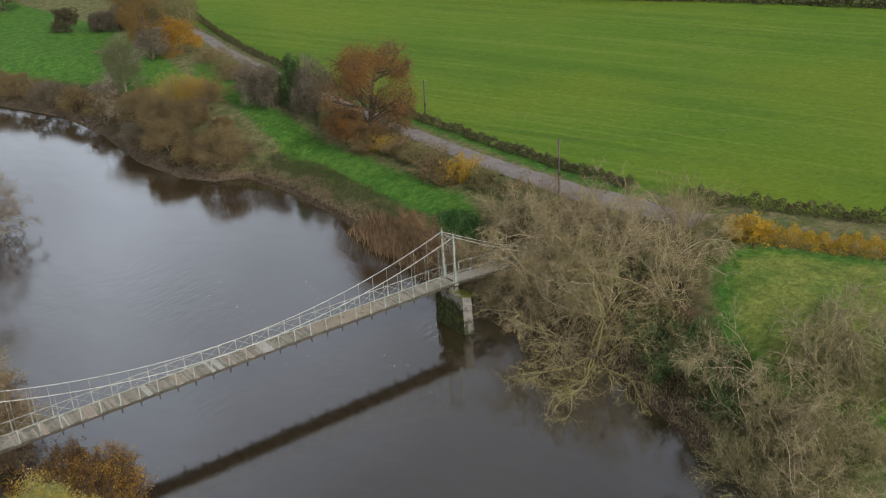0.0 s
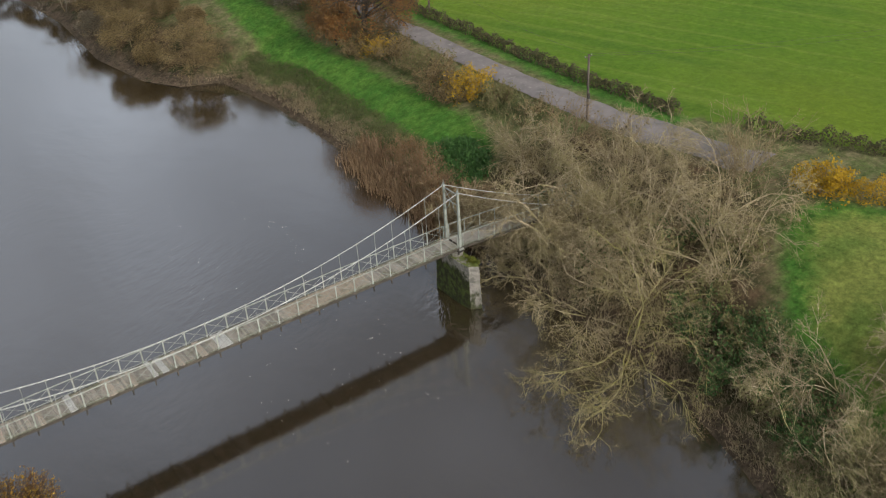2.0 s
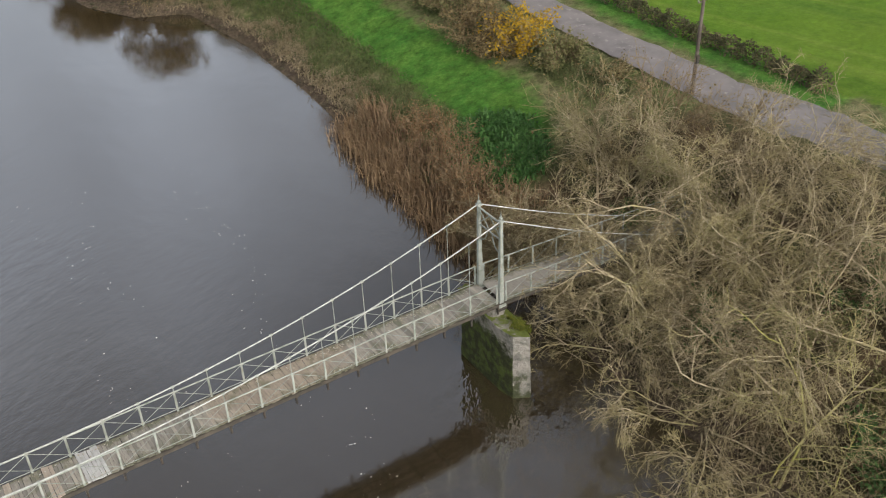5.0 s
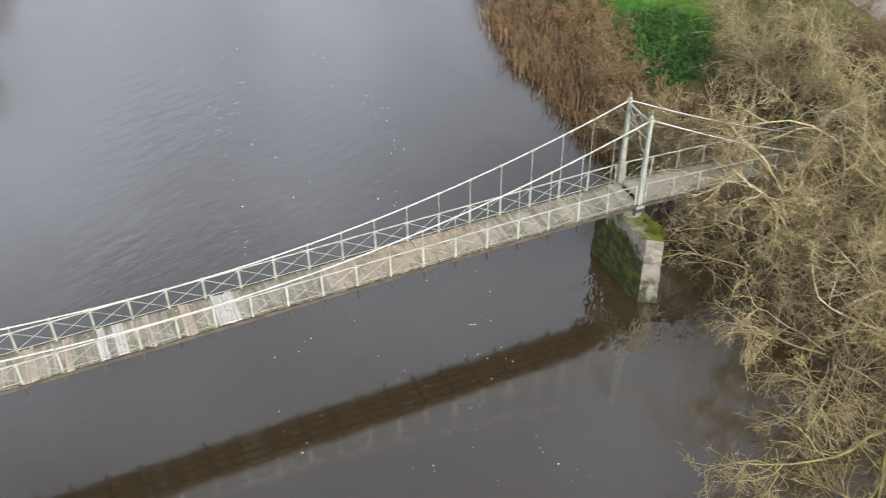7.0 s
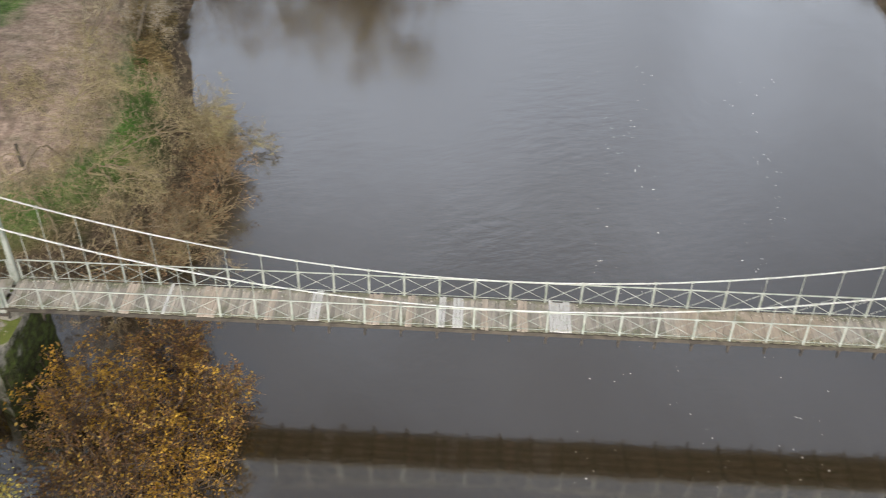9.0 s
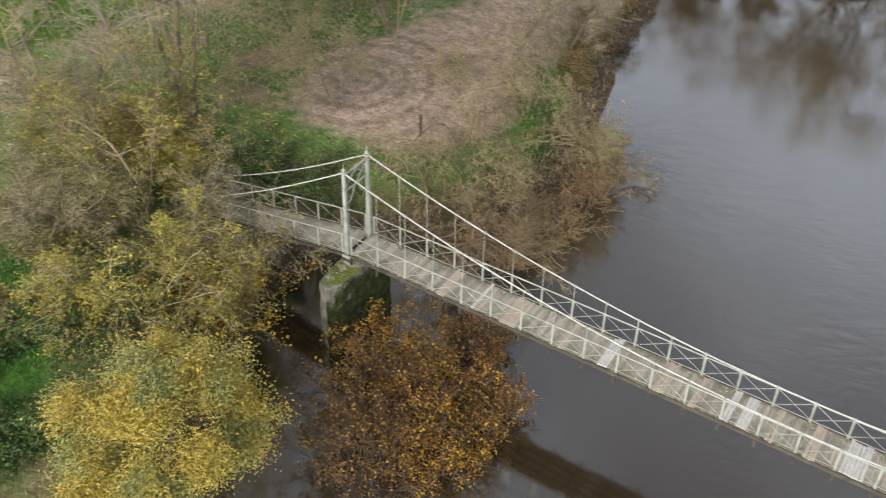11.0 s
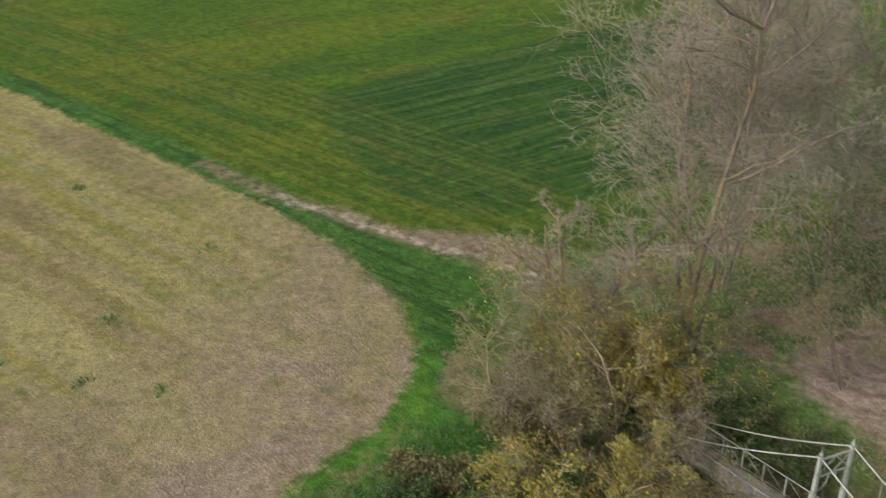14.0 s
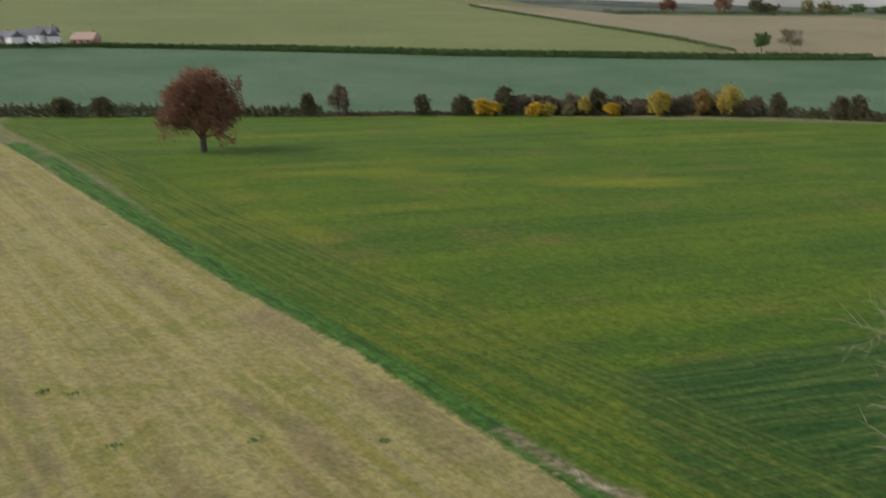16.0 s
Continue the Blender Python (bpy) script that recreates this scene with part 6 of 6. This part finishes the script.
for i, (x, y, r, h) in enumerate(((-43.4, 24.6, 1.5, 1.8), (-44.6, 28.6, 1.7, 2.2), (-45.4, 31.6, 1.6, 2.0), (-45.9, 35.0, 1.8, 2.2), (-46.6, 38.5, 1.8, 2.4), (-47.6, 43.5, 2.0, 2.6), (-48.0, 48.5, 2.0, 2.8), (-45.6, 52.6, 2.2, 3.0), (-40.4, 54.4, 2.0, 2.6))):
    leafy_tree("scrub_bush", "brown scrub along a still inlet", on(x, y), 290 + i, h, r, LEAF_SCRUB, BARK_BROWN, TWIG_BROWN, 5000, 0.085, 0.06, 0.0, "bank shrubs", 0.5, (16, 8, 5), 20, 0.15)

for i, (x, y, r, h) in enumerate(((-38.5, 7.5, 1.8, 2.6), (-37.6, 11.0, 1.8, 2.4), (-37.4, 15.0, 1.7, 2.4), (-38.6, 19.0, 1.6, 2.0), (-39.6, 4.4, 1.6, 2.2))):
    bush("scrub_bush", "russet scrub hanging over the western waterline", (x, y, max(0.0, ground_z(x, y))), 240 + i, r, h, LEAF_RUSSET, TWIG_BROWN, 48, 1300, 0.075)
leafy_tree("willow_tree", "round willow in lemon yellow leaf below the bridge", on(-41.7, -13.9), 221, 6.4, 4.7, LEAF_LEMON, BARK_GREY, TWIG_PALE, 90000, 0.07, 0.12, 0.03, fill=0.95, lumps_n=36, lump=0.10, kids=(9, 4, 3))
for i, (x, y, r, h) in enumerate(((-38.0, -5.5, 3.0, 3.4), (-35.6, -3.0, 2.6, 2.8), (-36.5, -8.0, 2.8, 3.2), (-39.5, -2.2, 2.2, 2.6), (-36.2, 0.6, 2.0, 2.0), (-34.4, -5.6, 2.2, 2.4), (-33.8, -2.6, 1.9, 2.0))):
    bush("autumn_bush", "amber and brown leafed bush over the water", (x, y, max(0.0, ground_z(x, y))), 230 + i, r, h, LEAF_DULL if i % 2 == 0 else LEAF_AMBER, TWIG_DARK, 60, 3600 if i % 2 == 0 else 3000, 0.085, group="autumn bushes", share=0.10)
for i, (x, y, r, h, leaf) in enumerate(((-49.0, 3.6, 2.2, 2.6, LEAF_GREEN), (-51.5, 2.6, 1.8, 2.2, LEAF_GREEN), (-56.0, 0.8, 1.8, 2.6, LEAF_GOLD), (-47.3, -4.4, 2.3, 4.6, LEAF_YELLOW), (-54.4, -0.8, 1.5, 2.6, LEAF_LIME), (-51.5, -15.5, 2.4, 1.3, LEAF_GREEN), (-49.0, -18.5, 2.6, 1.6, LEAF_GREEN),
                                         (-50.5, -11.5, 2.2, 1.6, LEAF_GREEN), (-48.0, -22.5, 2.6, 1.6, LEAF_GREEN), (-46.5, -16.5, 2.2, 1.6, LEAF_GREEN), (-53.8, -14.0, 1.8, 0.9, LEAF_OLIVE), (-52.0, -19.5, 2.0, 1.1, LEAF_OLIVE), (-51.8, -23.5, 2.2, 1.2, LEAF_GREEN), (-54.6, -7.8, 2.4, 2.6, LEAF_OLIVE), (-46.5, -8.5, 2.0, 2.4, LEAF_OLIVE), (-52.5, -12.5, 1.8, 1.2, LEAF_OLIVE), (-58.5, 1.5, 1.6, 1.8, LEAF_AMBER))):
    bush("bank_bush", "dense bush on the western bank" if leaf is LEAF_GREEN else "autumn-coloured bush on the western bank", on(x, y), 250 + i, r, h, leaf, TWIG_BROWN, 36, 4200, 0.095)
blades("bank_weeds", "green weeds on the western bank top", scatter(6, 1900, (-57, -46), (-27, 4), lambda x, y: (np.interp(y, WY, WX) - x > 3) & (signed_inside(x, y, STUBBLE) < -2.5)), 6, NETTLE, 0.26, 12, 0.45, 0.028, 1.2, "weeds")
blades("bank_grass", "dead grass on the western bank slope", scatter(7, 3600, (-60, -38), (-26, 40), lambda x, y: (np.interp(y, WY, WX) - x > 0.2) & (np.interp(y, WY, WX) - x < 6)), 7, STRAW, 0.38, 12, 0.4, 0.026, 2.0)
blades("rough_grass", "rough grass under the tall trees", scatter(8, 1500, (-70, -55), (6, 34), lambda x, y: x > -70), 8, STRAW, 0.22, 10, 0.5, 0.03, 1.2)
blades("field_tuft", "dark weed tufts in the stubble field", scatter(9, 26, (-110, -62), (-60, -14), lambda x, y: signed_inside(x, y, STUBBLE) > 2), 9, NETTLE, 0.3, 26, 0.32, 0.05, 0.8, "weeds")
post = plant("marker_post", "dark wooden post on the river path", "post", *on(-46.0, 10.4))
part("shaft", tubes_mesh("shaft", [bar((0, 0, -0.3), (0, 0, 1.3), 0.09, 7)], DARK_TIMBER), post)

# ---- the far west: oak, hedgerows, farm and hills ----
leafy_tree("oak_tree", "large lone russet oak standing in a green field", on(-275.7, -57.1), 305, 20.0, 9.8, LEAF_RUST, BARK_DARK, TWIG_BROWN, 24000, 0.34, 0.9, 0.13, fill=0.65)
far_y, far_x = (-330, -140, -61, 16, 90, 122, 160, 230), (-440, -397, -380, -370, -354, -338, -300, -250)


def far_hedge(y0, y1, seed, width, height, leaf, label):
    ys = [y0] + [y for y in far_y if y0 < y < y1] + [y1]
    hedge("hedge", label, [(float(np.interp(y, far_y, far_x)), y) for y in ys], seed, width, height, leaf, 120, 0.42, stem_rate=0.5)


DARK_HEDGE = "dark overgrown field hedge across the valley"
far_hedge(-330, -142, 11, 5.0, 4.2, LEAF_HEDGE, DARK_HEDGE)
far_hedge(-142, -84, 12, 5.0, 4.8, LEAF_HEDGE, DARK_HEDGE)
far_hedge(-84, -62, 20, 5.0, 4.2, LEAF_GREYBROWN, "faded brown field hedge across the valley")
far_hedge(-62, -28, 21, 4.5, 4.0, LEAF_HEDGE, DARK_HEDGE)
far_hedge(-28, 16, 22, 3.0, 1.6, LEAF_GREYBROWN, "thin low brown hedge across the valley")
far_hedge(16, 70, 13, 4.0, 3.2, LEAF_HEDGE, DARK_HEDGE)
far_hedge(70, 122, 14, 4.0, 3.2, LEAF_HEDGE, DARK_HEDGE)
far_hedge(122, 230, 23, 4.5, 3.6, LEAF_HEDGE, DARK_HEDGE)
hedge("hedge", "thin dark hedge along a far lane", [(-560, -330), (-606, -200), (-614, -143), (-597, -48)], 15, 4.0, 2.6, LEAF_GREEN, 40, 0.7, stem_rate=0.3)
hedge("hedge", "thin dark hedge along a far lane", [(-597, -48), (-581, 43), (-575, 120)], 16, 4.0, 2.6, LEAF_GREEN, 40, 0.7, stem_rate=0.3)
hedge("hedge", "thin dark hedge along a far lane", [(-575, 120), (-568, 197), (-569, 283), (-585, 420)], 17, 4.0, 2.2, LEAF_GREEN, 40, 0.7, stem_rate=0.3)
for i, run in enumerate(([(-606, -146), (-606, -48)], [(-606, -48), (-590, 43), (-584, 120)], [(-584, 120), (-577, 197), (-578, 283)])):
    hedge("hedge", "dark hedge on the upper side of a far lane", [(x - 4, y) for x, y in run], 24 + i, 3.0, 2.4, LEAF_GREEN, 40, 0.7, stem_rate=0.3)
hedge("hedge", "thin dark hedge climbing a far hillside", [(-603, 211), (-744, 184), (-908, 158), (-1093, 126)], 18, 4.0, 2.4, LEAF_GREEN, 12, 0.7, stem_rate=0.5)
hedge("hedge", "thin dark hedge along a far hilltop", [(-985, 480), (-960, 330), (-1000, 240)], 19, 6.0, 4.0, LEAF_GREEN, 12, 0.9, stem_rate=0.5)
rngf = random.Random(9)


def far_tree(y, h, r, leaf, seed, label, off=0.0, name="hedgerow_tree", group="far hedgerow trees"):
    leafy_tree(name, label, on(float(np.interp(y, far_y, far_x)) + off, y), seed, h, r, leaf, BARK_DARK, TWIG_BROWN, 2200, 0.5, 0.2, 0.02, group=group, kids=(9, 4, 3), fill=0.85, lumps_n=18, lump=0.19)


for i, (y, h, r) in enumerate(((-118, 6.2, 4.0), (-104, 6.4, 4.4), (-33, 7.2, 2.6), (6, 6.6, 2.8), (19.5, 6.4, 3.4), (33.4, 9.0, 3.4), (63, 8.2, 2.6), (118.5, 7.4, 3.0), (133, 7.0, 2.6), (137, 7.2, 2.8), (150, 6.5, 3.4), (168, 7.0, 3.6))):
    far_tree(y, h, r, LEAF_HEDGE, 310 + i, "dark evergreen tree in the far field hedge")
for i in range(22):
    y = 37 + i * 3.6 + rngf.uniform(-1.2, 1.2)
    far_tree(y, rngf.uniform(4.8, 7.6), rngf.uniform(2.6, 3.8), LEAF_GREYBROWN, 325 + i, "grey half-bare tree in the far field hedge", rngf.uniform(-3.0, -1.0))
far_tree(-22.5, 10.0, 3.4, LEAF_GREYBROWN, 350, "grey half-bare tree in the far field hedge")
for i, (y, h, r, leaf) in enumerate(((25.6, 5.2, 2.8, LEAF_YELLOW), (29.4, 4.4, 2.6, LEAF_YELLOW), (43.2, 4.2, 3.2, LEAF_YELLOW), (47.0, 4.0, 2.8, LEAF_GOLD), (59.0, 6.0, 2.2, LEAF_GOLD), (54.0, 3.6, 2.4, LEAF_OLIVE), (68.0, 4.0, 2.6, LEAF_YELLOW), (83.0, 8.0, 3.6, LEAF_GOLD), (96.4, 8.4, 3.2, LEAF_MIXED), (103.8, 9.6, 4.2, LEAF_GOLD))):
    far_tree(y, h, r, leaf, 400 + i, "yellow autumn shrub before a far field hedge", 3.5, "hedgerow_shrub", "far yellow shrubs")
leafy_tree("hedgerow_tree", "dark round tree on a far lane", on(-604, 227), 351, 10.5, 5.0, LEAF_GREEN, BARK_DARK, TWIG_BROWN, 1500, 0.8, 0.3, 0.1, group="far hedgerow trees", kids=(9, 4, 3))
leafy_tree("hedgerow_tree", "bare grey tree on a far lane", on(-605, 246), 352, 13.0, 8.0, LEAF_GREYBROWN, BARK_GREY, TWIG_GREY, 1500, 0.5, 0.3, 0.1, group="far hedgerow trees", kids=(9, 4, 3))
leafy_tree("hedgerow_tree", "russet tree on a far hilltop", on(-971, 348), 353, 18.0, 10.0, LEAF_RUST, BARK_DARK, TWIG_BROWN, 1500, 1.0, 0.3, 0.1, group="far hedgerow trees", kids=(9, 4, 3))
leafy_tree("hedgerow_tree", "russet tree on a far hilltop", on(-985, 300), 354, 15.0, 9.0, LEAF_RUST, BARK_DARK, TWIG_BROWN, 1500, 1.0, 0.3, 0.1, group="far hedgerow trees", kids=(9, 4, 3))
for i in range(16):
    y = 380 + i * 26 + rngf.uniform(-8, 8)
    leafy_tree("hedgerow_tree", "dark hedgerow tree on a far hilltop", on(-975 - rngf.uniform(0, 60), y), 360 + i, rngf.uniform(9, 15), rngf.uniform(6, 11), rngf.choice([LEAF_GREEN, LEAF_HEDGE, LEAF_OLIVE]), BARK_DARK, TWIG_BROWN, 600, 1.3, 0.3, 0.08, group="far hedgerow trees", kids=(9, 4, 3))
WHITE_WALL = plain_rough("white_render", (0.78, 0.77, 0.74), (0.66, 0.65, 0.62), 0.6)
SLATE = plain_rough("slate_roof", (0.10, 0.105, 0.12), (0.16, 0.165, 0.18), 0.8)
TILE = plain_rough("clay_tile_roof", (0.30, 0.21, 0.17), (0.38, 0.28, 0.23), 0.8)
BRICK = plain_rough("brick_wall", (0.24, 0.13, 0.10), (0.30, 0.18, 0.14), 0.8)
GLASS = Shader("dark_window_glass", 0.15)
GLASS.colour((0.03, 0.035, 0.04))


def house(x, y, turn, w, d, h, wall, roof, label):
    """A two-storey house with a gabled roof, chimney and windows."""
    e = plant("house", label, "house", x, y, ground_z(x, y) - 0.3, "far houses")
    e.rotation_euler = (0, 0, turn)
    bm = bmesh.new()
    box(bm, (-w / 2, -d / 2, 0), (w / 2, d / 2, h))
    wallob = part("wall", bm_mesh("wall", bm, wall), e)
    r = d * 0.42
    bm = bmesh.new()
    q = [(-w / 2 - 0.4, -d / 2 - 0.5, h - 0.2), (-w / 2 - 0.4, d / 2 + 0.5, h - 0.2), (-w / 2 - 0.4, 0, h + r)]
    a = [bm.verts.new(p) for p in q]
    b = [bm.verts.new((-p[0], p[1], p[2])) for p in q]
    bm.faces.new(a), bm.faces.new(b[::-1])
    for i in range(3):
        bm.faces.new((a[i], a[(i + 1) % 3], b[(i + 1) % 3], b[i]))
    bmesh.ops.recalc_face_normals(bm, faces=bm.faces)
    rf = part("roof", bm_mesh("roof", bm, roof), e)
    bm = bmesh.new()
    box(bm, (w * 0.3, -0.5, h + r * 0.4), (w * 0.3 + 0.9, 0.5, h + r + 1.2))
    part("chimney", bm_mesh("chimney", bm, BRICK), rf)
    for s in (-1, 1):
        for z in (1.2, h - 1.9):
            for k in (-0.3, 0.0, 0.3):
                bm = bmesh.new()
                box(bm, (w * k - 0.5, s * d / 2 - 0.05, z), (w * k + 0.5, s * d / 2 + 0.05, z + 1.2))
                part("window", bm_mesh("window", bm, GLASS.mat), wallob)


for x, y, turn, w, d, h, wall, roof, label in (
        (-621, -186, 1.3, 15, 8, 6.0, WHITE_WALL, SLATE, "white rendered farmhouse with a slate roof across the valley"),
        (-626, -176, 0.4, 10, 7, 5.0, WHITE_WALL, SLATE, "white rendered farmhouse with a slate roof across the valley"),
        (-623, -157, 1.2, 14, 9, 3.6, BRICK, TILE, "low barn with a pale tiled roof across the valley"),
        (-617, -194, 0.7, 9, 7, 5.2, WHITE_WALL, SLATE, "small white rendered cottage with a slate roof across the valley"),
        (-634, -181, 1.4, 13, 8, 6.4, WHITE_WALL, SLATE, "white rendered farmhouse with a slate roof across the valley"),
        (-618, -205, 1.2, 8, 6, 4.0, WHITE_WALL, TILE, "small white cottage with a pale tiled roof across the valley"),
        (-624, -201, 1.0, 10, 7, 5.0, BRICK, SLATE, "brick house with a slate roof across the valley")):
    house(x, y, turn, w, d, h, wall, roof, label)

# foam flecks drifting on the water
rngw = np.random.default_rng(77)
fl_v, fl_f = [], []
for i in range(260):
    run = [(-16.6, 0.06), (-7.6, 0.05), (-9.0, 0.16), (-13.0, 0.0)][i % 4]
    cy = rngw.uniform(-11, 30)
    cx = run[0] + run[1] * cy + 0.8 * math.sin(cy * 0.4 + i % 4) + rngw.normal() * 0.45
    r = rngw.uniform(0.006, 0.012) / rngw.uniform(0.3, 1.0)
    k = len(fl_v)
    for j in range(6):
        q = r * rngw.uniform(0.5, 1.2)
        fl_v.append((cx + 1.6 * q * math.cos(j * math.pi / 3), cy + q * math.sin(j * math.pi / 3), WATER_Z + 0.006))
    fl_f += [(k, k + 1, k + 2), (k, k + 2, k + 3), (k, k + 3, k + 4), (k, k + 4, k + 5)]
FOAM = plain_rough("river_foam", (0.75, 0.74, 0.70), (0.6, 0.6, 0.56), 20.0)
tagged(new("foam", mesh_of("foam", fl_v, fl_f, FOAM)), "small white foam flecks drifting on the river", "foam", kind="stuff")

# deck planks of the bridge, each its own piece
build_planks()
